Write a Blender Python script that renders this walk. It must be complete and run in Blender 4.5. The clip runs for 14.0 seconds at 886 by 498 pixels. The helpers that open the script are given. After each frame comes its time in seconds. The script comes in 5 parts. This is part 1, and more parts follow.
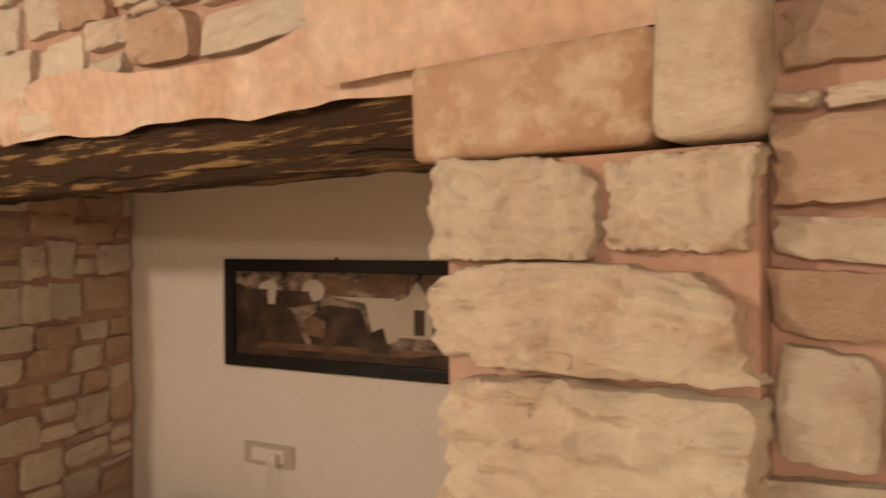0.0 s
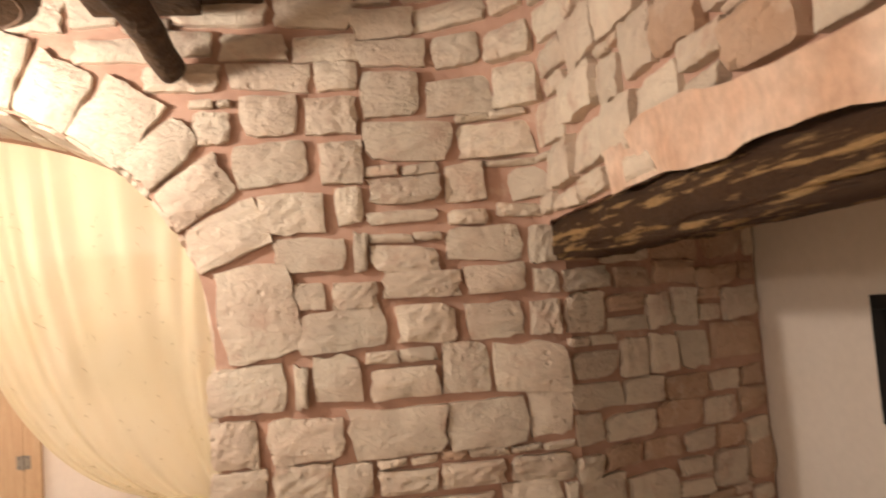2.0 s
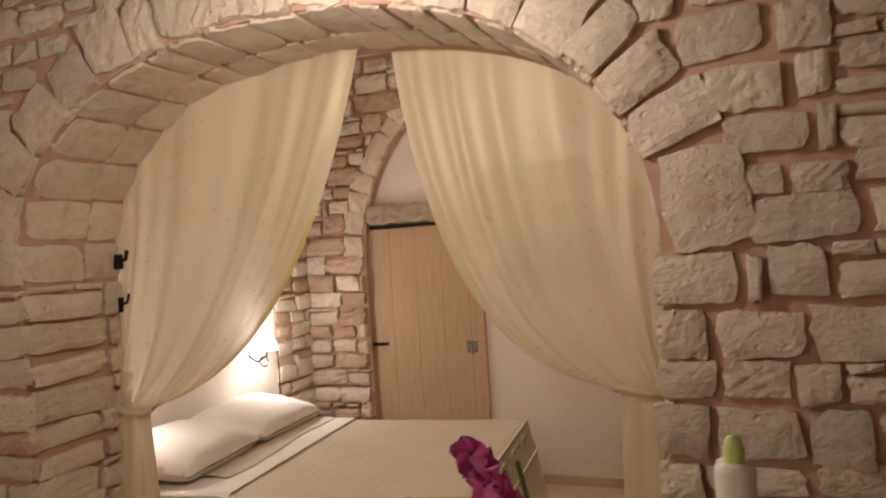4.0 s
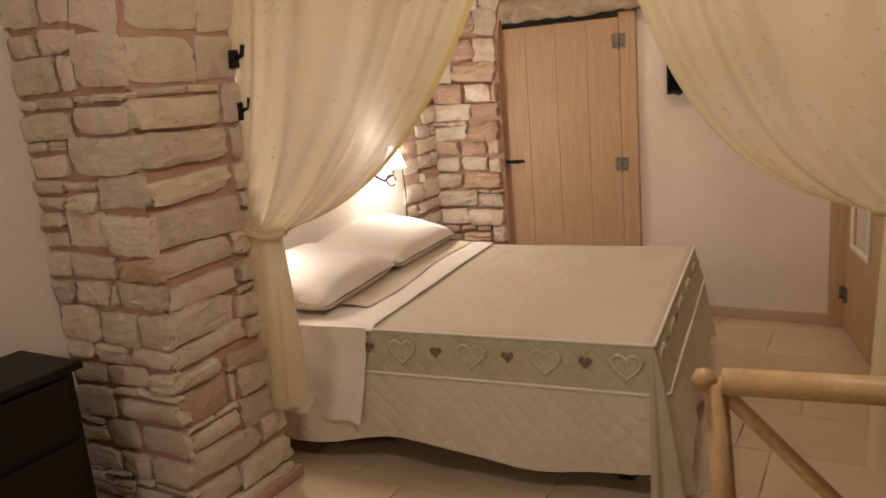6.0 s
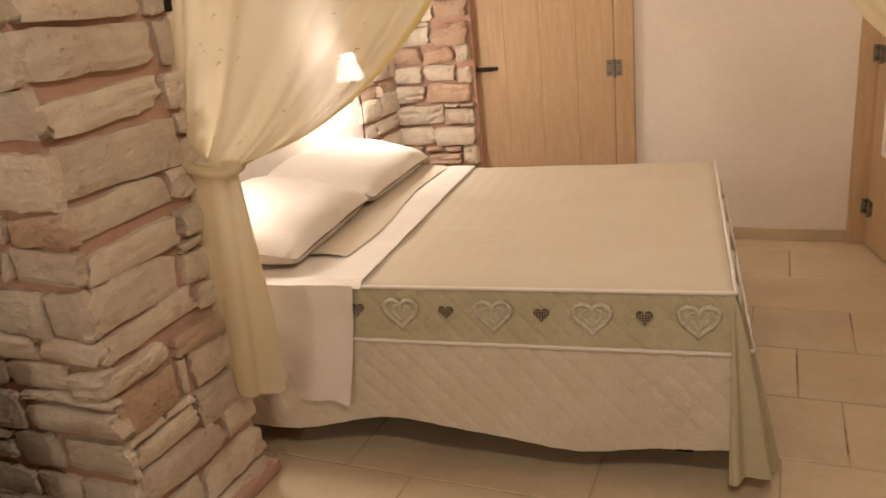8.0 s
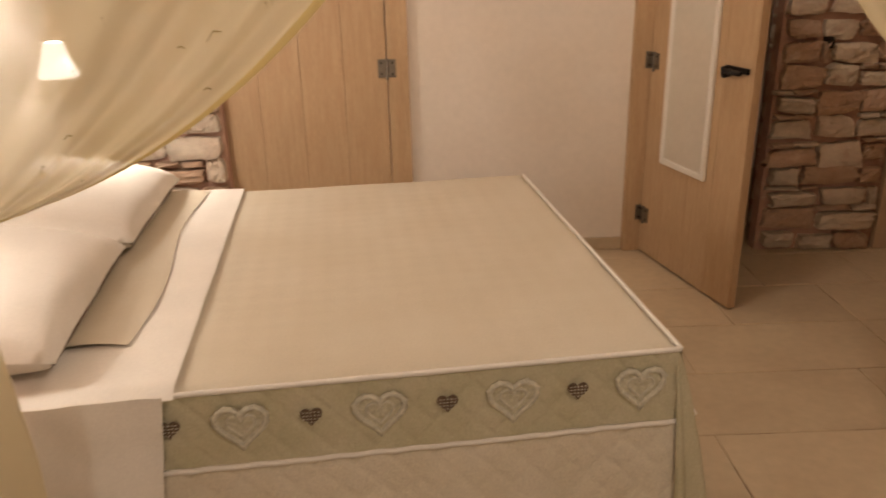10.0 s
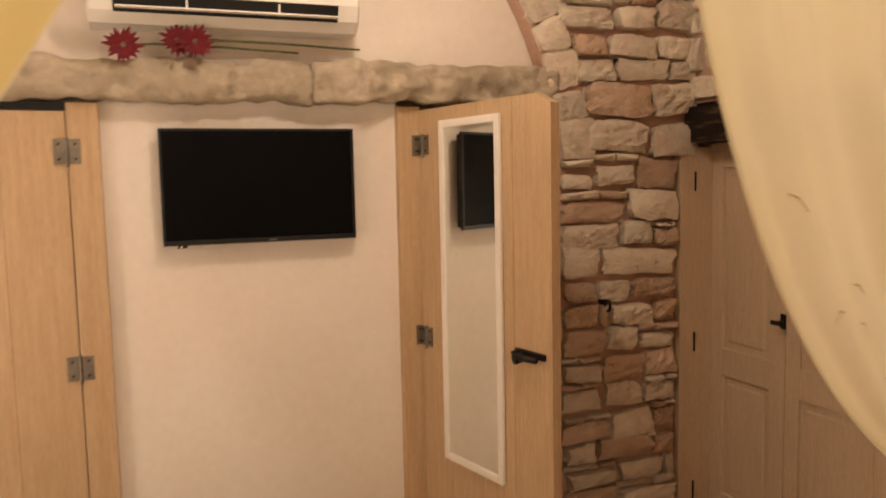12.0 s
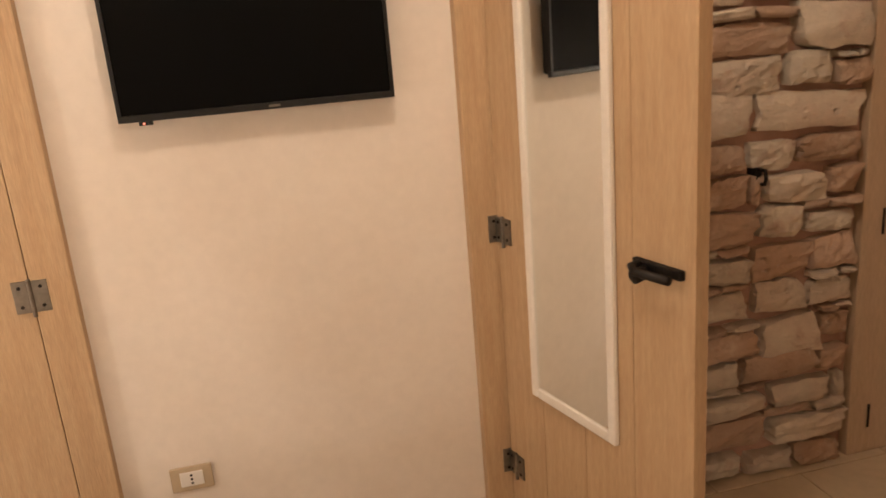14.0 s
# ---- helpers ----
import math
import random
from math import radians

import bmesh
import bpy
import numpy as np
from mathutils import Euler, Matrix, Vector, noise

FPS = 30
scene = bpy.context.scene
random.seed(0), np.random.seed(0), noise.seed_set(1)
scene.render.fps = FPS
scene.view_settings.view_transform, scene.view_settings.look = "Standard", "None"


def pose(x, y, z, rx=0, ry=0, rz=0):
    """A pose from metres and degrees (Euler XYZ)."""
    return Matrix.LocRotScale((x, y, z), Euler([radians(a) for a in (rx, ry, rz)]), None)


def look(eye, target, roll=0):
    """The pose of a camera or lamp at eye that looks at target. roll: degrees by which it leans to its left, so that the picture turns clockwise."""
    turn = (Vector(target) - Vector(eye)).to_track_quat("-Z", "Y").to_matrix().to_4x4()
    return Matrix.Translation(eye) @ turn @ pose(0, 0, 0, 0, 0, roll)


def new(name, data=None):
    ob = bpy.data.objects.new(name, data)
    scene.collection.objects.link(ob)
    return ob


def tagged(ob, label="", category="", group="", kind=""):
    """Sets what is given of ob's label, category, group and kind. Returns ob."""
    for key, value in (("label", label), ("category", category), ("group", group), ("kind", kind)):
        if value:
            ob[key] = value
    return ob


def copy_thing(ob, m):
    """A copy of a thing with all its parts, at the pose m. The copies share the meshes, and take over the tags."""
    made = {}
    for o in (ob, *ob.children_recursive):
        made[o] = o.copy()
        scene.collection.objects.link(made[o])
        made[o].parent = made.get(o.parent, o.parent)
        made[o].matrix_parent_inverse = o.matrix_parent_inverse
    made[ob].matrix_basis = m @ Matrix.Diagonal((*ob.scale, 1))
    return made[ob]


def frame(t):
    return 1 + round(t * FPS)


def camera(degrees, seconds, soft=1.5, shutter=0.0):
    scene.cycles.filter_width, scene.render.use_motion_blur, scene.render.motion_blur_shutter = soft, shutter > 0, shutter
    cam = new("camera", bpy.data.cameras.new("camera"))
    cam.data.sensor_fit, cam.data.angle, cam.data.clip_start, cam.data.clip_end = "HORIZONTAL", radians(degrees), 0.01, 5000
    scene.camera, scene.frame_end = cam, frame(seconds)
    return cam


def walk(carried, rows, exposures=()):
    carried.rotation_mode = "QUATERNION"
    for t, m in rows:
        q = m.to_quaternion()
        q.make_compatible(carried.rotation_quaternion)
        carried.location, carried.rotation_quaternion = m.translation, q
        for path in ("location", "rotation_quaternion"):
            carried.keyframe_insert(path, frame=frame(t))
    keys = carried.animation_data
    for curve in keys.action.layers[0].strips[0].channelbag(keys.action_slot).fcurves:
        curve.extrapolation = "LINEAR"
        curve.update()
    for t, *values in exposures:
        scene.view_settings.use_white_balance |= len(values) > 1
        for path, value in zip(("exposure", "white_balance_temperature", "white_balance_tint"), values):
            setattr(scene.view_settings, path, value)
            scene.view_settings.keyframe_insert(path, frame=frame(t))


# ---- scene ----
cam = camera(60.0, 14.0, soft=1.6, shutter=0.3)
PATH = [
    (0, (0.744, -0.548, 1.836), (2.323, 0.679, 1.819), -0.2),
    (0.1, (0.743, -0.54, 1.843), (2.266, 0.756, 1.801), -1.0),
    (0.5, (0.795, -0.498, 1.835), (2.104, 1.013, 1.777), -1.4),
    (1, (0.805, -0.414, 1.837), (1.906, 1.255, 1.789), -2.7),
    (1.5, (0.864, -0.339, 1.837), (1.58, 1.528, 1.833), -4.5),
    (2, (0.9, -0.311, 1.839), (1.172, 1.665, 1.987), -4.2),
    (2.5, (0.848, -0.306, 1.852), (0.865, 1.668, 2.172), -2.8),
    (3, (0.871, -0.312, 1.839), (0.549, 1.631, 2.191), -2.0),
    (3.3, (0.861, -0.302, 1.803), (0.361, 1.609, 2.116), -2.8),
    (3.5, (0.846, -0.295, 1.787), (0.248, 1.595, 2.05), -3.2),
    (3.9, (0.803, -0.258, 1.762), (0.071, 1.602, 1.81), -3.6),
    (4, (0.78, -0.233, 1.766), (0.025, 1.619, 1.764), -3.7),
    (4.2, (0.721, -0.191, 1.746), (-0.068, 1.646, 1.68), -4.0),
    (6.3, (0.114, 0.279, 1.641), (-0.867, 1.949, 1.144), -5.2),
    (6.5, (0.031, 0.323, 1.621), (-0.92, 1.997, 1.083), -5.4),
    (7, (-0.101, 0.444, 1.615), (-1.024, 2.114, 1.015), -5.7),
    (7.2, (-0.132, 0.511, 1.601), (-1.062, 2.167, 0.975), -5.8),
    (9.3, (-0.886, 1.021, 1.555), (-1.193, 2.871, 0.859), -4.3),
    (9.5, (-0.937, 1.099, 1.55), (-1.181, 2.956, 0.849), -3.6),
    (10, (-1.071, 1.287, 1.527), (-1.028, 3.155, 0.814), -1.4),
    (10.5, (-1.076, 1.475, 1.529), (-0.764, 3.327, 0.84), -0.8),
    (11, (-0.981, 1.751, 1.572), (-0.534, 3.612, 0.991), -0.8),
    (11.4, (-0.946, 1.911, 1.603), (-0.456, 3.796, 1.149), -0.7),
    (11.5, (-0.954, 1.916, 1.6), (-0.449, 3.809, 1.197), -0.8),
    (11.9, (-0.934, 2.026, 1.678), (-0.298, 3.909, 1.457), -1.1),
    (12, (-0.96, 2.129, 1.674), (-0.26, 3.994, 1.493), -1.2),
    (12.5, (-0.932, 2.309, 1.701), (-0.142, 4.143, 1.591), -2.6),
    (13, (-0.784, 2.502, 1.698), (-0.043, 4.35, 1.503), -2.7),
    (13.5, (-0.66, 2.705, 1.633), (-0.102, 4.581, 1.218), -3.8),
    (14, (-0.596, 2.995, 1.612), (-0.163, 4.87, 1.067), -4.7),
]
EXPOSURES = [(0.0, -0.27, 6500, 10), (0.5, -0.05, 6050, 10), (1.0, 0.05, 6000, 10), (1.5, 0.27, 5650, 10), (2.0, -0.2, 5900, 10), (2.5, -0.8, 5950, 10), (3.0, -1.2, 6050, 10), (3.5, -1.42, 5950, 10),
             (4.0, -1.48, 5880, 10), (6.5, -1.15, 6100, 10), (7.2, -0.85, 6100, 10), (9.5, -1.05, 6150, 10), (10.0, -1.08, 6200, 10), (12.5, -0.68, 6600, 10), (14.0, -0.62, 6250, 10)]
walk(cam, [(t, look(eye, target, lean)) for t, eye, target, lean in PATH], EXPOSURES)
# ---------------------------------------------------------------- light
SKYLESS = bpy.data.worlds.new("world")
SKYLESS.use_nodes = True
SKYLESS.node_tree.nodes["Background"].inputs[0].default_value = (0.9, 0.75, 0.55, 1)
SKYLESS.node_tree.nodes["Background"].inputs[1].default_value = 0.02
scene.world = SKYLESS
WARM = (1.0, 0.81, 0.63)
PENDANT = (-0.33, 1.30, 2.625)
BEDSIDE = (-2.45, 4.30, 1.20)
NEAR_SIDE = (-2.45, 2.82, 1.18)
CEILING_LAMP = (-0.35, 3.95, 3.02)
# unseen hall lamp, its place chosen to balance pier, niche and arch wall
HALL_FILL = (-1.5, -1.4, 2.46)


def bulb_light(name, place, watts, radius, color=WARM):
    data = bpy.data.lights.new(name, "POINT")
    data.energy, data.shadow_soft_size, data.color = watts, radius, color
    ob = new(name, data)
    ob.location = place
    return ob


bulb_light("pendant_light", (PENDANT[0], PENDANT[1], PENDANT[2] - 0.20), 92, 0.07)
bulb_light("bedside_light", (BEDSIDE[0] + 0.02, BEDSIDE[1], BEDSIDE[2] + 0.02), 85, 0.06, (1.0, 0.86, 0.72))
bulb_light("bedside_light", (NEAR_SIDE[0] + 0.02, NEAR_SIDE[1], NEAR_SIDE[2] + 0.02), 54, 0.06, (1.0, 0.86, 0.72))
bulb_light("bedroom_light", (CEILING_LAMP[0], CEILING_LAMP[1], CEILING_LAMP[2] - 0.14), 64, 0.09)
# fill light from the added hall lamp
bulb_light("hall_fill", (HALL_FILL[0], HALL_FILL[1], HALL_FILL[2] - 0.14), 105, 0.10)


# ---------------------------------------------------------------- materials
def material(name, base, rough=0.8, metal=0.0, vary=0.15, scale=8.0, bump=0.2, fine=60.0, other=None, per_piece=0.0, stretch=(1, 1, 1), depth=0.01, spec=0.3, edge=(0.35, 0.68)):
    m = bpy.data.materials.new(name)
    m.use_nodes = True
    n, l = m.node_tree.nodes, m.node_tree.links
    b = n["Principled BSDF"]
    b.inputs["Roughness"].default_value, b.inputs["Metallic"].default_value = rough, metal
    b.inputs["Specular IOR Level"].default_value = spec
    co = n.new("ShaderNodeTexCoord")
    mp = n.new("ShaderNodeMapping")
    mp.inputs["Scale"].default_value = stretch
    l.new(co.outputs["Object"], mp.inputs[0])
    vec = mp.outputs[0]
    if per_piece:
        info = n.new("ShaderNodeObjectInfo")
        geo = n.new("ShaderNodeNewGeometry")
        vec = geo.outputs["Position"]
    a = n.new("ShaderNodeTexNoise")
    a.inputs["Scale"].default_value, a.inputs["Detail"].default_value = scale, 5
    c = n.new("ShaderNodeTexNoise")
    c.inputs["Scale"].default_value, c.inputs["Detail"].default_value = fine, 4
    l.new(vec, a.inputs["Vector"])
    l.new(vec, c.inputs["Vector"])
    ramp = n.new("ShaderNodeMapRange")
    ramp.inputs[1].default_value, ramp.inputs[2].default_value = edge
    l.new(a.outputs["Fac"], ramp.inputs[0])
    mix = n.new("ShaderNodeMix")
    mix.data_type = "RGBA"
    dark = other or tuple(v * (1 - vary) for v in base)
    mix.inputs["A"].default_value, mix.inputs["B"].default_value = (*base, 1), (*dark, 1)
    l.new(ramp.outputs[0], mix.inputs["Factor"])
    hue = n.new("ShaderNodeHueSaturation")
    l.new(mix.outputs["Result"], hue.inputs["Color"])
    grain = n.new("ShaderNodeMapRange")
    grain.inputs[1].default_value, grain.inputs[2].default_value = 0.3, 0.7
    grain.inputs[3].default_value, grain.inputs[4].default_value = 1 - vary * 0.6, 1 + vary * 0.4
    l.new(c.outputs["Fac"], grain.inputs[0])
    if per_piece:
        mul = n.new("ShaderNodeMath")
        mul.operation = "MULTIPLY"
        rr = n.new("ShaderNodeMapRange")
        rr.inputs[3].default_value, rr.inputs[4].default_value = 1 - per_piece, 1 + per_piece * 0.5
        l.new(info.outputs["Random"], rr.inputs[0])
        l.new(rr.outputs[0], mul.inputs[0])
        l.new(grain.outputs[0], mul.inputs[1])
        l.new(mul.outputs[0], hue.inputs["Value"])
    else:
        l.new(grain.outputs[0], hue.inputs["Value"])
    l.new(hue.outputs[0], b.inputs["Base Color"])
    add = n.new("ShaderNodeMath")
    add.operation = "ADD"
    l.new(a.outputs["Fac"], add.inputs[0])
    l.new(c.outputs["Fac"], add.inputs[1])
    bp = n.new("ShaderNodeBump")
    bp.inputs["Strength"].default_value, bp.inputs["Distance"].default_value = bump, depth
    l.new(add.outputs[0], bp.inputs["Height"])
    l.new(bp.outputs[0], b.inputs["Normal"])
    return m


def wood(name, light, dark, grain=(1, 1, 1), rough=0.55, bump=0.15, scale=6.0):
    return material(name, light, rough, 0, 0.2, scale, bump, 40, dark, stretch=grain, depth=0.004)


def glow(name, color, strength):
    m = bpy.data.materials.new(name)
    m.use_nodes = True
    b = m.node_tree.nodes["Principled BSDF"]
    b.inputs["Base Color"].default_value = (0.9, 0.9, 0.9, 1)
    b.inputs["Emission Color"].default_value = (*color, 1)
    b.inputs["Emission Strength"].default_value = strength
    return m


def sheer(name, color, gap, through_light):
    m = bpy.data.materials.new(name)
    m.use_nodes = True
    n, l = m.node_tree.nodes, m.node_tree.links
    out = n["Material Output"]
    n.remove(n["Principled BSDF"])
    dif, tra, tpt = n.new("ShaderNodeBsdfDiffuse"), n.new("ShaderNodeBsdfTranslucent"), n.new("ShaderNodeBsdfTransparent")
    gls = n.new("ShaderNodeBsdfGlossy")
    gls.inputs["Roughness"].default_value = 0.42
    gls.inputs["Color"].default_value = (0.95, 0.85, 0.55, 1)
    co = n.new("ShaderNodeTexCoord")
    no = n.new("ShaderNodeTexNoise")
    no.inputs["Scale"].default_value, no.inputs["Detail"].default_value = 5, 6
    l.new(co.outputs["Object"], no.inputs["Vector"])
    mix = n.new("ShaderNodeMix")
    mix.data_type = "RGBA"
    mix.inputs["A"].default_value = (*color, 1)
    mix.inputs["B"].default_value = (color[0] * 0.96, color[1] * 0.91, color[2] * 0.76, 1)
    l.new(no.outputs["Fac"], mix.inputs["Factor"])
    l.new(mix.outputs["Result"], dif.inputs[0])
    l.new(mix.outputs["Result"], tra.inputs[0])
    m1, m2, m3 = n.new("ShaderNodeMixShader"), n.new("ShaderNodeMixShader"), n.new("ShaderNodeMixShader")
    m1.inputs[0].default_value = through_light
    l.new(dif.outputs[0], m1.inputs[1]), l.new(tra.outputs[0], m1.inputs[2])
    m3.inputs[0].default_value = 0.06
    l.new(m1.outputs[0], m3.inputs[1]), l.new(gls.outputs[0], m3.inputs[2])
    m2.inputs[0].default_value = gap
    l.new(m3.outputs[0], m2.inputs[1]), l.new(tpt.outputs[0], m2.inputs[2])
    l.new(m2.outputs[0], out.inputs["Surface"])
    return m




def rock(name, pale, warm, smear, smear_at=(0.56, 0.72), per_piece=0.16, relief=0.85, depth=0.028, pits=26.0):
    """Chiselled limestone: broad tint, mortar smears, strata and small pits."""
    m = bpy.data.materials.new(name)
    m.use_nodes = True
    n, l = m.node_tree.nodes, m.node_tree.links
    b = n["Principled BSDF"]
    b.inputs["Roughness"].default_value, b.inputs["Specular IOR Level"].default_value = 0.93, 0.15
    geo, info = n.new("ShaderNodeNewGeometry"), n.new("ShaderNodeObjectInfo")
    flat = n.new("ShaderNodeMapping")
    flat.inputs["Scale"].default_value = (1, 1, 1.35)
    l.new(geo.outputs["Position"], flat.inputs[0])

    def cloud(scale, detail, rough, vec):
        t = n.new("ShaderNodeTexNoise")
        t.inputs["Scale"].default_value, t.inputs["Detail"].default_value, t.inputs["Roughness"].default_value = scale, detail, rough
        l.new(vec, t.inputs["Vector"])
        return t.outputs["Fac"]

    def ranged(v, a, c, lo=0.0, hi=1.0):
        t = n.new("ShaderNodeMapRange")
        for i, k in enumerate((a, c, lo, hi)):
            t.inputs[i + 1].default_value = k
        l.new(v, t.inputs[0])
        return t.outputs[0]

    def blend(f, a, c):
        t = n.new("ShaderNodeMix")
        t.data_type = "RGBA"
        l.new(f, t.inputs["Factor"])
        for key, k in (("A", a), ("B", c)):
            if isinstance(k, tuple):
                t.inputs[key].default_value = (*k, 1)
            else:
                l.new(k, t.inputs[key])
        return t.outputs["Result"]

    def maths(op, a, c):
        t = n.new("ShaderNodeMath")
        t.operation = op
        for i, k in enumerate((a, c)):
            if isinstance(k, float):
                t.inputs[i].default_value = k
            else:
                l.new(k, t.inputs[i])
        return t.outputs[0]
    broad = cloud(5.0, 4, 0.55, geo.outputs["Position"])
    strata = cloud(19.0, 9, 0.68, flat.outputs[0])
    stain = cloud(9.0, 6, 0.65, geo.outputs["Position"])
    col = blend(ranged(broad, 0.38, 0.66), pale, warm)
    col = blend(ranged(stain, smear_at[0], smear_at[1], 0.0, 0.75), col, smear)
    vor = n.new("ShaderNodeTexVoronoi")
    vor.inputs["Scale"].default_value = pits
    l.new(geo.outputs["Position"], vor.inputs["Vector"])
    hole = maths("MULTIPLY", ranged(vor.outputs["Distance"], 0.10, 0.26, 1.0, 0.0), ranged(broad, 0.50, 0.62))
    hue = n.new("ShaderNodeHueSaturation")
    l.new(col, hue.inputs["Color"])
    tone = maths("MULTIPLY", ranged(info.outputs["Random"], 0.0, 1.0, 1 - per_piece, 1 + per_piece * 0.45), ranged(strata, 0.3, 0.7, 0.90, 1.06))
    l.new(tone, hue.inputs["Value"])
    l.new(hue.outputs[0], b.inputs["Base Color"])
    height = maths("SUBTRACT", maths("ADD", strata, maths("MULTIPLY", broad, 0.8)), maths("MULTIPLY", hole, 0.35))
    bp = n.new("ShaderNodeBump")
    bp.inputs["Strength"].default_value, bp.inputs["Distance"].default_value = relief, depth
    l.new(height, bp.inputs["Height"])
    l.new(bp.outputs[0], b.inputs["Normal"])
    return m


STONE = rock("limestone", (0.80, 0.70, 0.56), (0.74, 0.60, 0.47), (0.62, 0.42, 0.31))
STONE_NEAR = rock("weathered_limestone", (0.83, 0.73, 0.57), (0.74, 0.60, 0.45), (0.58, 0.38, 0.26), (0.53, 0.70), 0.06, 0.8, 0.028, 30.0)
STONE_RED = rock("reddish_limestone", (0.62, 0.45, 0.33), (0.56, 0.38, 0.26), (0.70, 0.56, 0.43), (0.56, 0.66))
STONE_BROWN = rock("stained_brown_limestone", (0.42, 0.25, 0.145), (0.57, 0.40, 0.28), (0.68, 0.56, 0.42), (0.54, 0.64), 0.0, 0.35)
MORTAR = rock("pink_mortar", (0.53, 0.345, 0.262), (0.47, 0.29, 0.215), (0.66, 0.49, 0.38), (0.58, 0.72), 0.0, 0.45, 0.012, 40.0)
PINK_PLASTER = material("pink_orange_plaster", (0.58, 0.385, 0.27), 0.9, 0, 0.25, 7, 0.5, 40, (0.70, 0.54, 0.42), depth=0.01)
PLASTER = material("white_plaster", (0.79, 0.72, 0.64), 0.85, 0, 0.05, 2.2, 0.12, 30, (0.76, 0.68, 0.59), depth=0.006)
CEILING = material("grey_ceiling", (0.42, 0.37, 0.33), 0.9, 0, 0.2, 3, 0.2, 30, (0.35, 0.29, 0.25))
FLOOR_GROUT = material("floor_grout", (0.46, 0.36, 0.24), 0.9, 0, 0.2, 5, 0.2, 60, (0.20, 0.14, 0.09), edge=(0.5, 0.62))
TILE = material("honed_stone_tile", (0.58, 0.47, 0.32), 0.30, 0, 0.1, 3, 0.05, 25, (0.51, 0.40, 0.27), per_piece=0.07, depth=0.004, spec=0.4)
GREY_STONE = rock("grey_shelf_stone", (0.55, 0.46, 0.34), (0.44, 0.36, 0.26), (0.66, 0.56, 0.44), (0.52, 0.66), 0.08, 0.7, 0.025)
OAK = wood("pale_oak", (0.53, 0.37, 0.22), (0.47, 0.315, 0.18), (9, 9, 0.7))
LIMED = wood("limed_wood", (0.57, 0.43, 0.30), (0.54, 0.40, 0.27), (9, 9, 0.8), 0.6)
OLD_BEAM = material("worm_eaten_beam", (0.075, 0.036, 0.014), 0.75, 0, 0.4, 5, 0.8, 40, (0.46, 0.29, 0.12), stretch=(5, 1.0, 13), depth=0.02, edge=(0.53, 0.62))
CHARRED = material("dark_cracked_beam", (0.020, 0.012, 0.008), 0.8, 0, 0.4, 5, 0.8, 40, (0.11, 0.065, 0.03), stretch=(6, 1.2, 14), depth=0.02, edge=(0.54, 0.64))
DARK_LOG = material("dark_log", (0.045, 0.026, 0.014), 0.7, 0, 0.4, 9, 0.6, 40, (0.085, 0.05, 0.025), depth=0.02)
BLACK_WOOD = wood("black_brown_wood", (0.006, 0.004, 0.004), (0.009, 0.006, 0.005), (1, 6, 6), 0.5)
CANE = wood("blond_cane", (0.50, 0.34, 0.17), (0.40, 0.25, 0.11), (3, 3, 3), 0.45)
WICKER = material("brown_wicker", (0.34, 0.18, 0.075), 0.6, 0, 0.35, 20, 0.3, 80, (0.22, 0.11, 0.04))
WICKER_DARK = material("dark_wicker", (0.085, 0.045, 0.022), 0.6, 0, 0.35, 20, 0.3, 80, (0.15, 0.08, 0.04))
IRON = material("dark_iron", (0.035, 0.03, 0.027), 0.5, 0.8, 0.3, 20, 0.2, 80)
STEEL = material("brushed_hinge_steel", (0.27, 0.24, 0.2), 0.4, 0.9, 0.3, 20, 0.1, 80)
BLACK_GLOSS = material("glossy_black_screen", (0.004, 0.004, 0.004), 0.22, 0, 0.0, 3, 0.0, 30, spec=0.04)
# black for plastic parts, also for shade under the bed and over door_1
BLACK = material("black_plastic_and_shade", (0.012, 0.012, 0.012), 0.4, 0, 0.1, 10, 0.05, 80)
WHITE_GLOSS = material("white_plastic", (0.80, 0.76, 0.70), 0.35, 0, 0.03, 4, 0.0, 30)
GREY_PLATE = material("beige_grey_plastic", (0.55, 0.47, 0.36), 0.45, 0, 0.05, 5, 0.0, 30)
WHITE_FRAME = material("white_frame_paint", (0.80, 0.75, 0.68), 0.45, 0, 0.05, 9, 0.05, 60)
LINEN = material("white_linen", (0.80, 0.75, 0.68), 0.9, 0, 0.06, 6, 0.2, 140, depth=0.004)
QUILT = material("cream_quilt_top", (0.63, 0.565, 0.45), 0.9, 0, 0.06, 4, 0.25, 170, (0.60, 0.53, 0.41), depth=0.004)
QUILT_BAND = material("sage_quilt_band", (0.47, 0.43, 0.285), 0.9, 0, 0.12, 9, 0.4, 150, (0.53, 0.48, 0.34), depth=0.006)
QUILT_SKIRT = material("beige_quilt_skirt", (0.64, 0.57, 0.44), 0.85, 0, 0.12, 9, 0.4, 150, (0.68, 0.61, 0.49), depth=0.006)
HEART_DARK = material("brown_heart_stitching", (0.16, 0.11, 0.075), 0.9, 0, 0.3, 60, 0.3, 150)
HEART_DAMASK = material("pale_damask_heart", (0.60, 0.56, 0.43), 0.85, 0, 0.25, 55, 0.5, 150, (0.48, 0.44, 0.30))
HEART_PALE = material("pale_heart_stitching", (0.64, 0.60, 0.48), 0.9, 0, 0.2, 60, 0.4, 150)
SHEER = sheer("cream_sheer", (0.80, 0.73, 0.56), 0.11, 0.38)
HEM = sheer("golden_hem", (0.82, 0.70, 0.36), 0.05, 0.45)
THREAD = material("gold_thread", (0.42, 0.33, 0.15), 0.5, 0.2, 0.2, 30, 0.1, 80)
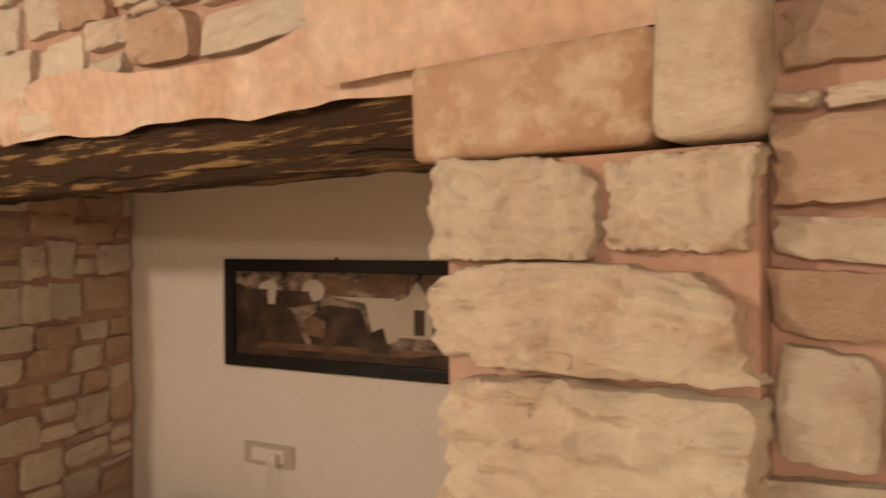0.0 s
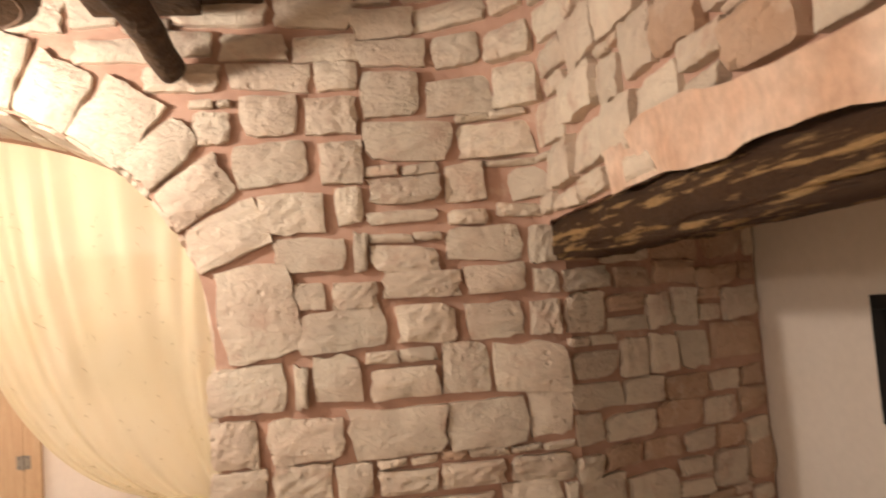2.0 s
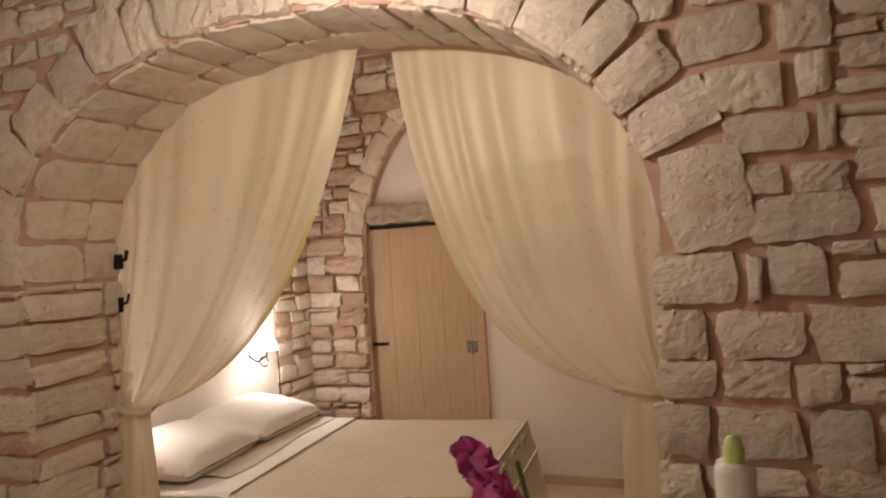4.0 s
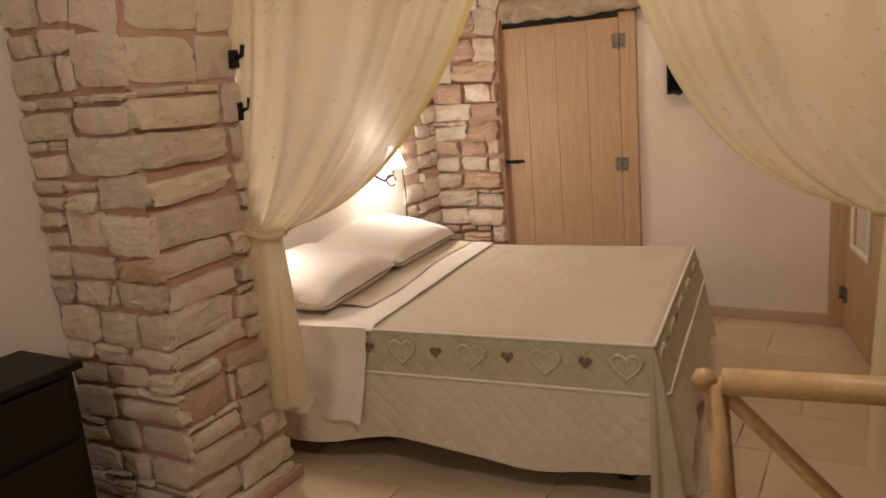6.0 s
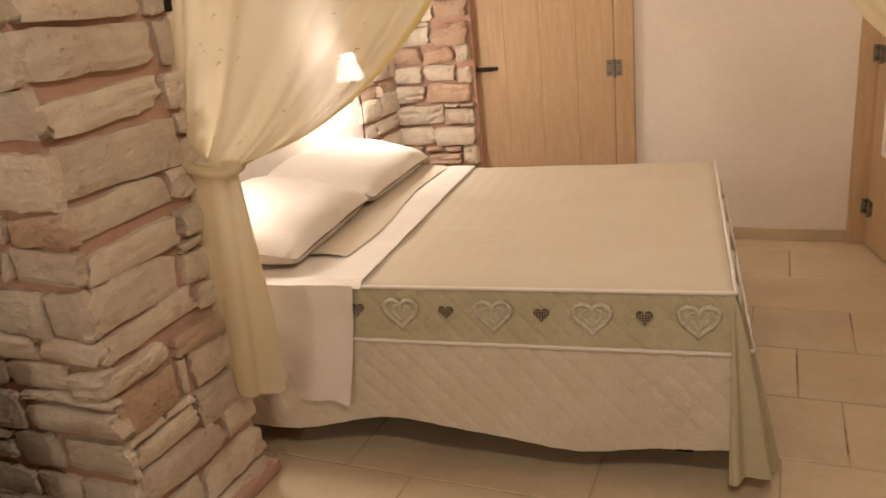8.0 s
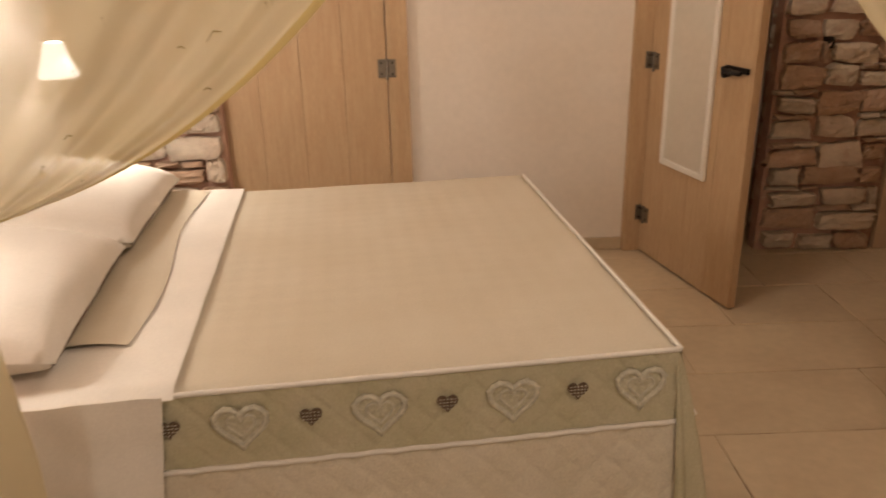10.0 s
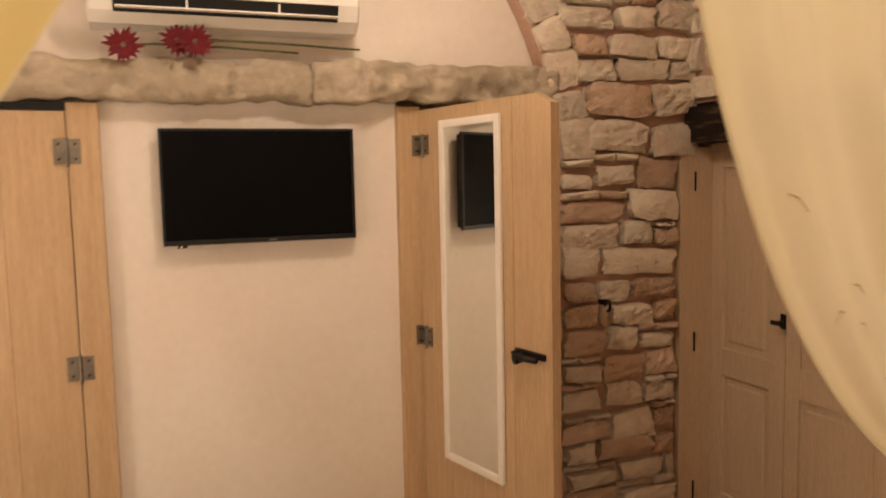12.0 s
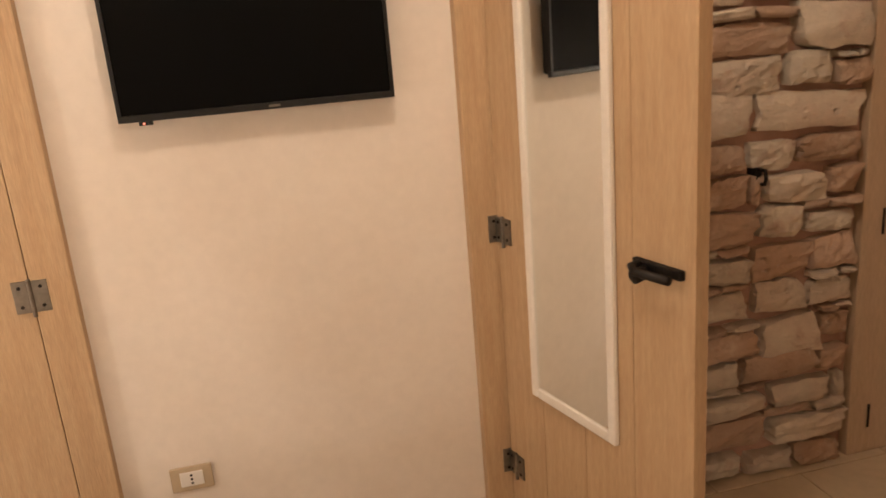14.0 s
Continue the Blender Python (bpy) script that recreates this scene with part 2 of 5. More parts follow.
RED_PETAL = material("dark_red_petal", (0.17, 0.010, 0.016), 0.7, 0, 0.3, 40, 0.2, 100)
GREEN_STEM = material("green_stem", (0.11, 0.13, 0.04), 0.7, 0, 0.3, 30, 0.2, 80)
ORCHID = material("magenta_petal", (0.55, 0.06, 0.30), 0.6, 0, 0.2, 18, 0.1, 90, (0.68, 0.20, 0.45))
LIME = material("lime_cap", (0.55, 0.66, 0.22), 0.4, 0, 0.05, 9, 0.0, 60)
GREEN = material("green_print", (0.05, 0.40, 0.12), 0.4, 0, 0.05, 9, 0.0, 60)
SEPIA = material("sepia_print", (0.33, 0.24, 0.17), 0.5, 0, 0.5, 9, 0.0, 60, (0.02, 0.012, 0.008), stretch=(1, 2.2, 3.4))
SEPIA_PALE = material("pale_sepia_print", (0.50, 0.42, 0.33), 0.5, 0, 0.1, 12, 0.0, 60)
SEPIA_DARK = material("dark_sepia_print", (0.022, 0.014, 0.009), 0.5, 0, 0.3, 12, 0.0, 60, (0.09, 0.05, 0.03))
SEPIA_MID = material("brown_sepia_print", (0.20, 0.115, 0.065), 0.5, 0, 0.3, 12, 0.0, 60, (0.10, 0.055, 0.03))
LAMP_GLASS = glow("lit_white_glass", (1.0, 0.90, 0.76), 4.0)
LAMP_BULB = glow("lit_bulb", (1.0, 0.84, 0.60), 30.0)
BED_GLOW = glow("lit_bedside_shade", (1.0, 0.88, 0.72), 14.0)
LED = glow("red_standby_light", (1.0, 0.1, 0.03), 3.0)
mirror_mat = bpy.data.materials.new("mirror_glass")
mirror_mat.use_nodes = True
mb = mirror_mat.node_tree.nodes["Principled BSDF"]
mb.inputs["Metallic"].default_value, mb.inputs["Roughness"].default_value = 1.0, 0.03
mb.inputs["Base Color"].default_value = (0.86, 0.87, 0.84, 1)


# ---------------------------------------------------------------- mesh helpers
def part(name, bm, mat, parent=None, label="", smooth=False):
    me = bpy.data.meshes.new(name)
    bm.to_mesh(me)
    bm.free()
    me.materials.append(mat)
    if smooth:
        for p in me.polygons:
            p.use_smooth = True
    ob = new(name, me)
    if parent:
        ob.parent = parent
    return tagged(ob, label)


def thing(name, place, label, category, group="", kind="", rz=0):
    ob = new(name)
    ob.matrix_basis = pose(*place, 0, 0, rz)
    return tagged(ob, label, category, group, kind)


def box(x0, x1, y0, y1, z0, z1, bevel=0.0, seg=2):
    bm = bmesh.new()
    bmesh.ops.create_cube(bm, size=1.0)
    for v in bm.verts:
        v.co = Vector(((x0 + x1) / 2 + v.co.x * (x1 - x0), (y0 + y1) / 2 + v.co.y * (y1 - y0), (z0 + z1) / 2 + v.co.z * (z1 - z0)))
    if bevel:
        bmesh.ops.bevel(bm, geom=bm.edges[:], offset=bevel, segments=seg, affect="EDGES", profile=0.6)
    return bm


def join(*bms):
    me = bpy.data.meshes.new("tmp")
    out = bmesh.new()
    for b in bms:
        b.to_mesh(me)
        out.from_mesh(me)
        b.free()
    bpy.data.meshes.remove(me)
    return out


def tube(points, radii, sides=12, cap=True):
    bm = bmesh.new()
    rings = []
    pts = [Vector(p) for p in points]
    for i, p in enumerate(pts):
        d = (pts[min(i + 1, len(pts) - 1)] - pts[max(i - 1, 0)]).normalized()
        a = d.orthogonal().normalized() if i == 0 else (rings_a - d * rings_a.dot(d)).normalized()
        rings_a = a
        b = d.cross(a)
        r = radii[i] if isinstance(radii, (list, tuple)) else radii
        rings.append([bm.verts.new(p + (a * math.cos(2 * math.pi * k / sides) + b * math.sin(2 * math.pi * k / sides)) * r) for k in range(sides)])
    for r0, r1 in zip(rings, rings[1:]):
        for k in range(sides):
            bm.faces.new((r0[k], r0[(k + 1) % sides], r1[(k + 1) % sides], r1[k]))
    if cap:
        bm.faces.new(rings[0][::-1])
        bm.faces.new(rings[-1])
    return bm


def lathe(profile, sides=32, wobble=None):
    bm = bmesh.new()
    rings = []
    for r, z in profile:
        rings.append([bm.verts.new((r * math.cos(2 * math.pi * k / sides) * (wobble(k / sides, z) if wobble else 1), r * math.sin(2 * math.pi * k / sides) * (wobble(k / sides, z) if wobble else 1), z)) for k in range(sides)])
    for r0, r1 in zip(rings, rings[1:]):
        for k in range(sides):
            bm.faces.new((r0[k], r0[(k + 1) % sides], r1[(k + 1) % sides], r1[k]))
    return bm


def sheet(nu, nv, fn, thick=0.0):
    bm = bmesh.new()
    g = [[bm.verts.new(fn(i / nu, j / nv)) for j in range(nv + 1)] for i in range(nu + 1)]
    for i in range(nu):
        for j in range(nv):
            bm.faces.new((g[i][j], g[i + 1][j], g[i + 1][j + 1], g[i][j + 1]))
    if thick:
        bmesh.ops.solidify(bm, geom=bm.faces[:], thickness=thick)
    return bm


def outline(points, y0, y1, axis="y"):
    """A flat outline in (u, z), extruded between two depths."""
    bm = bmesh.new()
    put = (lambda u, d, z: (u, d, z)) if axis == "y" else (lambda u, d, z: (d, u, z))
    a = [bm.verts.new(put(u, y0, z)) for u, z in points]
    b = [bm.verts.new(put(u, y1, z)) for u, z in points]
    bm.faces.new(a)
    bm.faces.new(b[::-1])
    n = len(points)
    for i in range(n):
        bm.faces.new((a[i], b[i], b[(i + 1) % n], a[(i + 1) % n]))
    bmesh.ops.recalc_face_normals(bm, faces=bm.faces[:])
    return bm


def roughen(bm, amount, size, seed=0.0):
    for v in bm.verts:
        v.co += noise.noise_vector(v.co * size + Vector((seed, seed * 1.7, -seed))) * amount
    return bm


# ---------------------------------------------------------------- rough stones
rng = random.Random(7)


def chiselled(r, nu, nv, rag=0.035, lumps=0.16):
    """A hewn block face, 1 x 1 x 1, with its back below z = 0: an uneven outline, a face of a few struck planes."""
    bm = bmesh.new()
    cx = [(-0.5 + r.uniform(-0.05, 0.05), -0.5 + r.uniform(-0.05, 0.06)), (0.5 - r.uniform(-0.05, 0.05), -0.5 + r.uniform(-0.05, 0.06)),
          (0.5 - r.uniform(-0.05, 0.08), 0.5 - r.uniform(-0.05, 0.09)), (-0.5 + r.uniform(-0.05, 0.08), 0.5 - r.uniform(-0.05, 0.09))]
    round_off = [r.choice((0.0, 0.0, 0.03, 0.12)) for _ in range(4)]
    planes = [(r.uniform(-0.55, 0.55), r.uniform(-0.7, 0.35), r.uniform(0.85, 1.15)) for _ in range(4)]
    seed = Vector((r.uniform(0, 50), r.uniform(0, 50), 0))
    g = []
    for i in range(nu + 1):
        row = []
        for j in range(nv + 1):
            u, v = i / nu, j / nv
            x = (1 - v) * ((1 - u) * cx[0][0] + u * cx[1][0]) + v * ((1 - u) * cx[3][0] + u * cx[2][0])
            y = (1 - u) * ((1 - v) * cx[0][1] + v * cx[3][1]) + u * ((1 - v) * cx[1][1] + v * cx[2][1])
            a, c = abs(u - 0.5) * 2, abs(v - 0.5) * 2
            corner = (0 if u < 0.5 else 1) if v < 0.5 else (3 if u < 0.5 else 2)
            pull = 1 - 2.2 * round_off[corner] * max(0.0, a + c - 1.45)
            wob = noise.noise_vector(Vector((x * 3.2, y * 3.2, 0)) + seed)
            x, y = x * pull + wob.x * rag * 1.5, y * pull + wob.y * rag * 1.5
            on_rim = i in (0, nu) or j in (0, nv)
            if on_rim:
                x += r.uniform(-rag, rag) * 0.6
                y += r.uniform(-rag, rag) * 0.8
            h = min(p[2] + p[0] * (u - 0.5) + p[1] * (v - 0.5) for p in planes)
            h += lumps * noise.noise(Vector((x * 4, y * 6, 3)) + seed) + lumps * 0.6 * noise.noise(Vector((x * 11, y * 15, 7)) + seed)
            if on_rim:
                h = h * 0.86 + r.uniform(-0.10, 0.05)
            row.append(bm.verts.new((x, y, max(h, 0.18))))
        g.append(row)
    for i in range(nu):
        for j in range(nv):
            bm.faces.new((g[i][j], g[i + 1][j], g[i + 1][j + 1], g[i][j + 1]))
    rim = [g[i][0] for i in range(nu + 1)] + [g[nu][j] for j in range(1, nv + 1)] + [g[i][nv] for i in range(nu - 1, -1, -1)] + [g[0][j] for j in range(nv - 1, 0, -1)]
    low = [bm.verts.new((v.co.x * 1.02, v.co.y * 1.02, -0.4)) for v in rim]
    for i in range(len(rim)):
        j = (i + 1) % len(rim)
        bm.faces.new((rim[j], rim[i], low[i], low[j]))
        bm.edges.get((rim[i], rim[j])).smooth = False
    return bm


def stone_mesh(k):
    bm = chiselled(random.Random(100 + k), 7, 5)
    me = bpy.data.meshes.new("stone")
    bm.to_mesh(me)
    bm.free()
    for p in me.polygons:
        p.use_smooth = k % 3 > 1
    return me


STONES = [stone_mesh(k) for k in range(36)]
RED_STONES = [m.copy() for m in STONES[:14]]
for m in STONES:
    m.materials.append(STONE)
for m in RED_STONES:
    m.materials.append(STONE_RED)
stone_jobs = []


def lay_stone(parent, m, w, h, d, red=False):
    ob = new("stone", rng.choice(RED_STONES if red else STONES))
    ob.parent = parent
    flip = rng.choice((1, -1))
    ob.matrix_basis = parent.matrix_basis.inverted() @ m @ Matrix.Rotation(math.pi * (flip < 0), 4, "Z") @ Matrix.Diagonal((w, h, d, 1))
    return ob


def facing(origin, along, out):
    """Wall frame: x along the wall, y up, z out of it."""
    a, o = Vector(along).normalized(), Vector(out).normalized()
    up = Vector((0, 0, 1))
    m = Matrix((a, up, o)).transposed().to_4x4()
    m.translation = Vector(origin)
    return m


def coursed(parent, m, z0, z1, spans, low=0.085, high=0.16, short=0.12, long=0.30, gap=0.020, depth=0.032, red=0.02, seed=1, stop=0.0, rows=None, split=0.7):
    """Courses of rough stones on a wall frame; spans(z) gives the stretches of wall at a height; m may bend with u and z."""
    r, heights = random.Random(seed), random.Random(rows or seed)
    at = m if callable(m) else (lambda u, z: m @ Matrix.Translation((u, z, 0)))
    z = z0
    while z < z1 - 0.05:
        h = min(heights.uniform(low, high), z1 - z)
        if z < stop - 0.01 and z + h > stop - 0.06:
            h = stop - z
        for u0, u1 in spans(z + h / 2):
            u = u0 + r.uniform(-0.02, 0.0)
            while u < u1 - 0.04:
                w = r.uniform(short, long) * (0.72 + h * 2.2)
                if u1 - u - w < 0.10:
                    w = u1 - u
                    if w > long * 1.25:
                        w = w / 2
                lift = r.uniform(-0.012, 0.012)
                pieces = [(0.0, w, z, h)]
                pick = r.random() / split
                if h > 0.12 and w < 0.19 and pick < 0.30:
                    k = r.uniform(0.4, 0.62)
                    pieces = [(0.0, w, z, h * k), (0.0, w, z + h * k, h * (1 - k))]
                elif h > 0.115 and pick < 0.45:
                    k, j = r.uniform(0.70, 0.80), r.uniform(0.35, 0.65)
                    pieces = [(0.0, w, z, h * k), (0.0, w * j, z + h * k, h * (1 - k)), (w * j, w * (1 - j), z + h * k, h * (1 - k))]
                elif w > 0.24 and pick < 0.58:
                    k = r.uniform(0.14, 0.22)
                    pieces = [(0.0, w * (1 - k), z, h), (w * (1 - k), w * k, z, h * r.uniform(0.75, 1.0))]
                for pu, pw, pz, ph in pieces:
                    g = gap * r.uniform(0.45, 1.5)
                    if min(pw, ph) < 0.05:
                        g = gap * 0.45
                    mm = at(u + pu + pw / 2, pz + ph / 2 + lift) @ Matrix.Rotation(r.uniform(-0.06, 0.06), 4, "Z")
                    stone_jobs.append((parent, mm, max(pw - g, 0.025), max(ph - g * 0.85, 0.018), depth * r.uniform(0.75, 1.35), r.random() < red))
                u += w
        z += h


# ---------------------------------------------------------------- structure
def arch_z(x, c=-0.73, a=1.26, z0=1.72, rise=0.88, power=2.3):
    q = abs((x - c) / a)
    return 0.0 if q >= 1 else z0 + rise * (1 - q ** power) ** (1 / power)


def structure(name, bm, mat, label, category):
    return tagged(part(name, bm, mat), label, category, kind="structure")


def wall_with_arch(name, x0, x1, top, front, back, low, left, right, mat, label):
    """A wall along x with one arched opening; front and back give y at x."""
    xs = [x0] + [left + (right - left) * (0.5 - 0.5 * math.cos(math.pi * i / 40)) for i in range(41)] + [x1]
    bm = bmesh.new()

    def strip(xa, xb, za, zb):
        f = [bm.verts.new((x, front(x), z)) for x, z in ((xa, za), (xb, zb), (xb, top), (xa, top))]
        b = [bm.verts.new((x, back(x), z)) for x, z in ((xa, za), (xb, zb), (xb, top), (xa, top))]
        bm.faces.new(f), bm.faces.new(b[::-1])
        bm.faces.new((f[0], b[0], b[1], f[1])), bm.faces.new((f[3], f[2], b[2], b[3]))
        if za == 0 or zb == 0:
            bm.faces.new((f[0], f[3], b[3], b[0])), bm.faces.new((f[1], b[1], b[2], f[2]))
    strip(xs[0], xs[1], 0, 0)
    for xa, xb in zip(xs[1:-2], xs[2:-1]):
        strip(xa, xb, max(low(xa), low(left + 0.003)), max(low(xb), low(left + 0.003)))
    strip(xs[-2], xs[-1], 0, 0)
    bmesh.ops.remove_doubles(bm, verts=bm.verts[:], dist=0.0002)
    bmesh.ops.recalc_face_normals(bm, faces=bm.faces[:])
    return structure(name, bm, mat, label, "wall")


H = 3.3
L, R = -1.99, 0.53
back_y = lambda x: 2.52 + 0.105 * (x - L)
floor = structure("floor", box(-2.75, 3.15, -2.75, 5.4, -0.12, -0.004), FLOOR_GROUT, "grouted floor bed under pale stone tiles", "floor")
structure("floor_bathroom", box(0.0, 1.6, 5.4, 6.9, -0.12, 0.0), TILE, "pale stone floor beyond the open door", "floor")
wall_arch = wall_with_arch("wall_arch", -2.75, 1.6, H, lambda x: 2.0, back_y, arch_z, L, R, MORTAR, "rough limestone wall with pink mortar and an arched opening")
wall_left = structure("wall_left", box(-2.75, -2.56, -2.6, 2.0, 0, H), PLASTER, "smooth white plastered wall beside the dark chest", "wall")
structure("wall_hall_back", box(-2.75, 2.7, -2.75, -2.6, 0, H), PLASTER, "plain plastered wall closing the hall", "wall")
wall_hall_right = structure("wall_hall_right", box(1.54, 1.8, -2.6, -0.34, 0, H), MORTAR, "limestone rubble wall with pink mortar", "wall")
pier_niche = structure("wall_niche_pier", box(1.50, 1.9, -0.34, 0.03, 0, 1.93), MORTAR, "pier of large limestone blocks beside the niche", "wall")
wall_niche_over = structure("wall_over_niche", box(1.55, 1.8, -0.34, 2.0, 2.075, H), MORTAR, "limestone wall above the old timber lintel", "wall")
wall_niche_back = structure("wall_niche_back", box(0.0, 0.15, -2.75, 0.25, 0, 2.5), PLASTER, "smooth white back wall of the niche", "wall")
wall_niche_back.matrix_basis = pose(2.45, 2.41, 0, 0, 0, 10.75)
structure("wall_niche_side", box(1.9, 3.1, -0.3, 0.0, 0, 2.5), PLASTER, "white side wall of the niche", "wall")
structure("ceiling_niche", box(1.8, 3.1, 0.0, 2.6, 2.16, 2.3), PLASTER, "white plastered top of the niche", "ceiling")
bm = outline([(0, 0), (0.96, 0), (0.96, 2.16), (0, 2.16)], 0.0, 0.2)
wall_niche_jamb = structure("wall_niche_jamb", bm, MORTAR, "stone cheek of the niche in pink mortar", "wall")
JA = math.degrees(math.atan2(0.40, 0.87))
wall_niche_jamb.matrix_basis = pose(1.58, 2.005, 0, 0, 0, JA)
structure("ceiling_hall", box(-2.75, 3.15, -2.75, 2.3, H, H + 0.15), CEILING, "grey plastered ceiling, darker than the bedroom one", "ceiling")

# bedroom
structure("ceiling_bedroom", box(-2.75, 1.9, 2.3, 5.4, H, H + 0.15), PLASTER, "white plastered bedroom ceiling", "ceiling")
structure("wall_bed_head", box(-2.75, -2.6, 2.55, 4.62, 0, H), PLASTER, "white plastered wall behind the bed head", "wall")
wall_bed_stone = structure("wall_bed_corner", box(-2.75, -2.6, 4.62, 5.4, 0, H), MORTAR, "limestone corner with pink mortar lit by a lamp", "wall")
structure("wall_tv", box(-1.13, 0.0, 5.215, 5.4, 0, 2.1), PLASTER, "white plastered wall between two oak doors", "wall")
structure("wall_lunette", box(-2.2, 0.9, 5.215, 5.4, 2.1, H), PLASTER, "white plaster above the stone shelf", "wall")
structure("wall_behind_door", box(-2.2, -1.13, 5.26, 5.4, 0, 2.1), PLASTER, "plain wall behind the closed door", "wall")
SC, SZ, SR = -0.68, 1.74, 1.385


def second_arch(x):
    q = SR * SR - (x - SC) ** 2
    return SZ + math.sqrt(q) if q > 0 else 0.0


wall_back_arch = wall_with_arch("wall_back_arch", -2.6, 1.40, H, lambda x: 5.13, lambda x: 5.21, lambda x: second_arch(x) if second_arch(x) else 0.0, SC - SR, SC + SR, MORTAR, "limestone arch and pier round the bedroom back wall")
pier_back = structure("wall_door_pier", box(0.86, 1.44, 5.21, 5.6, 0, H), MORTAR, "stone pier beside the open door", "wall")
structure("wall_bathroom_far", box(-0.1, 1.7, 6.8, 6.95, 0, 2.6), PLASTER, "white wall of the room beyond the door", "wall")
structure("wall_bathroom_left", box(-0.1, 0.05, 5.4, 6.8, 0, 2.6), PLASTER, "white side wall of the room beyond the door", "wall")
structure("wall_bathroom_right", box(1.6, 1.75, 5.6, 6.8, 0, 2.6), PLASTER, "white side wall of the room beyond the door", "wall")
structure("ceiling_bathroom", box(-0.1, 1.75, 5.4, 6.95, 2.6, 2.7), PLASTER, "white ceiling of the room beyond the door", "ceiling")
wall_right_over = structure("wall_over_closet", box(1.42, 1.75, 3.95, 5.4, 2.0, H), MORTAR, "limestone wall above the closet lintel", "wall")
wall_right = structure("wall_bedroom_right", box(1.42, 1.75, 2.6, 3.95, 0, H), MORTAR, "limestone wall of the bedroom", "wall")
structure("wall_closet_back", box(1.60, 1.75, 3.95, 5.4, 0, 2.0), PLASTER, "plain closet back", "wall")
structure("baseboard", box(-1.13, -0.005, 5.197, 5.214, 0, 0.07, 0.004), TILE, "low beige stone baseboard", "baseboard")

# stone facings
fr = facing((-2.56, 2.0, 0), (1, 0, 0), (0, -1, 0))
BEND_X, BEND_Y, BEND_Z = 1.55, 2.0, 2.06


def bend(z):
    """Radius of the rounded inner corner, growing upwards into the vault."""
    return 0.03 + max(0.0, z - BEND_Z) * 0.62


bm = bmesh.new()
arcs = []
for i in range(13):
    z = BEND_Z + (H - BEND_Z) * i / 12
    r0 = bend(z)
    arcs.append([bm.verts.new((BEND_X + 0.02, BEND_Y + 0.02, z))] + [bm.verts.new((BEND_X - r0 + r0 * math.sin(a), BEND_Y - r0 + r0 * math.cos(a), z)) for a in [math.pi / 2 * k / 10 for k in range(11)]])
for a, b in zip(arcs, arcs[1:]):
    for k in range(12):
        bm.faces.new((a[k], a[(k + 1) % 12], b[(k + 1) % 12], b[k]))
bm.faces.new(arcs[0][::-1]), bm.faces.new(arcs[-1])
bmesh.ops.recalc_face_normals(bm, faces=bm.faces[:])
wall_bend = structure("wall_corner", bm, MORTAR, "rounded limestone corner rising into the vault", "wall")


def on_bend(u, z):
    # u runs from the arch wall, round the corner, to the wall over the niche
    r0 = bend(z)
    flat = BEND_X - 1.0
    turn = r0 * math.pi / 2
    if u < flat - r0:
        p, a = Vector((1.0 + u, BEND_Y, z)), 0.0
    elif u < flat - r0 + turn:
        a = (u - flat + r0) / r0
        p = Vector((BEND_X - r0 + r0 * math.sin(a), BEND_Y - r0 + r0 * math.cos(a), z))
    else:
        a = math.pi / 2
        p = Vector((BEND_X, BEND_Y - r0 - (u - flat + r0 - turn), z))
    return facing(p, (math.cos(a), -math.sin(a), 0), (-math.sin(a), -math.cos(a), 0))


def bend_spans(z):
    end = (BEND_X - 1.0) - bend(z) * (2 - math.pi / 2) + 2.34
    if z < 2.14:
        return [(0, end - 1.44)]
    return [(0, end - 0.62)] if z < 2.32 else [(0, end)]


coursed(wall_bend, on_bend, BEND_Z + 0.02, 2.145, bend_spans, 0.06, 0.066, 0.13, 0.29, depth=0.036, seed=25)
coursed(wall_bend, on_bend, 2.145, H, bend_spans, 0.095, 0.17, 0.13, 0.29, depth=0.036, seed=12)


def arch_spans(z):
    # u is measured from x = -2.56
    if z < 1.72:
        return [(0, L + 2.59), (R + 2.53, 4.14)]
    ring = 0.23
    s = [x / 100 for x in range(-260, 165)]
    blocked = [x for x in s if arch_z(x, a=1.26 + ring, rise=0.88 + ring) > z]
    right = 3.56 if z > BEND_Z + 0.02 else 4.14
    return [(0, blocked[0] + 2.56), (blocked[-1] + 2.56, right)] if blocked else [(0, right)]


coursed(wall_arch, fr, 0.0, BEND_Z + 0.02, arch_spans, seed=3, stop=1.72)
coursed(wall_arch, fr, BEND_Z + 0.02, H, arch_spans, 0.095, 0.17, seed=4, rows=12)


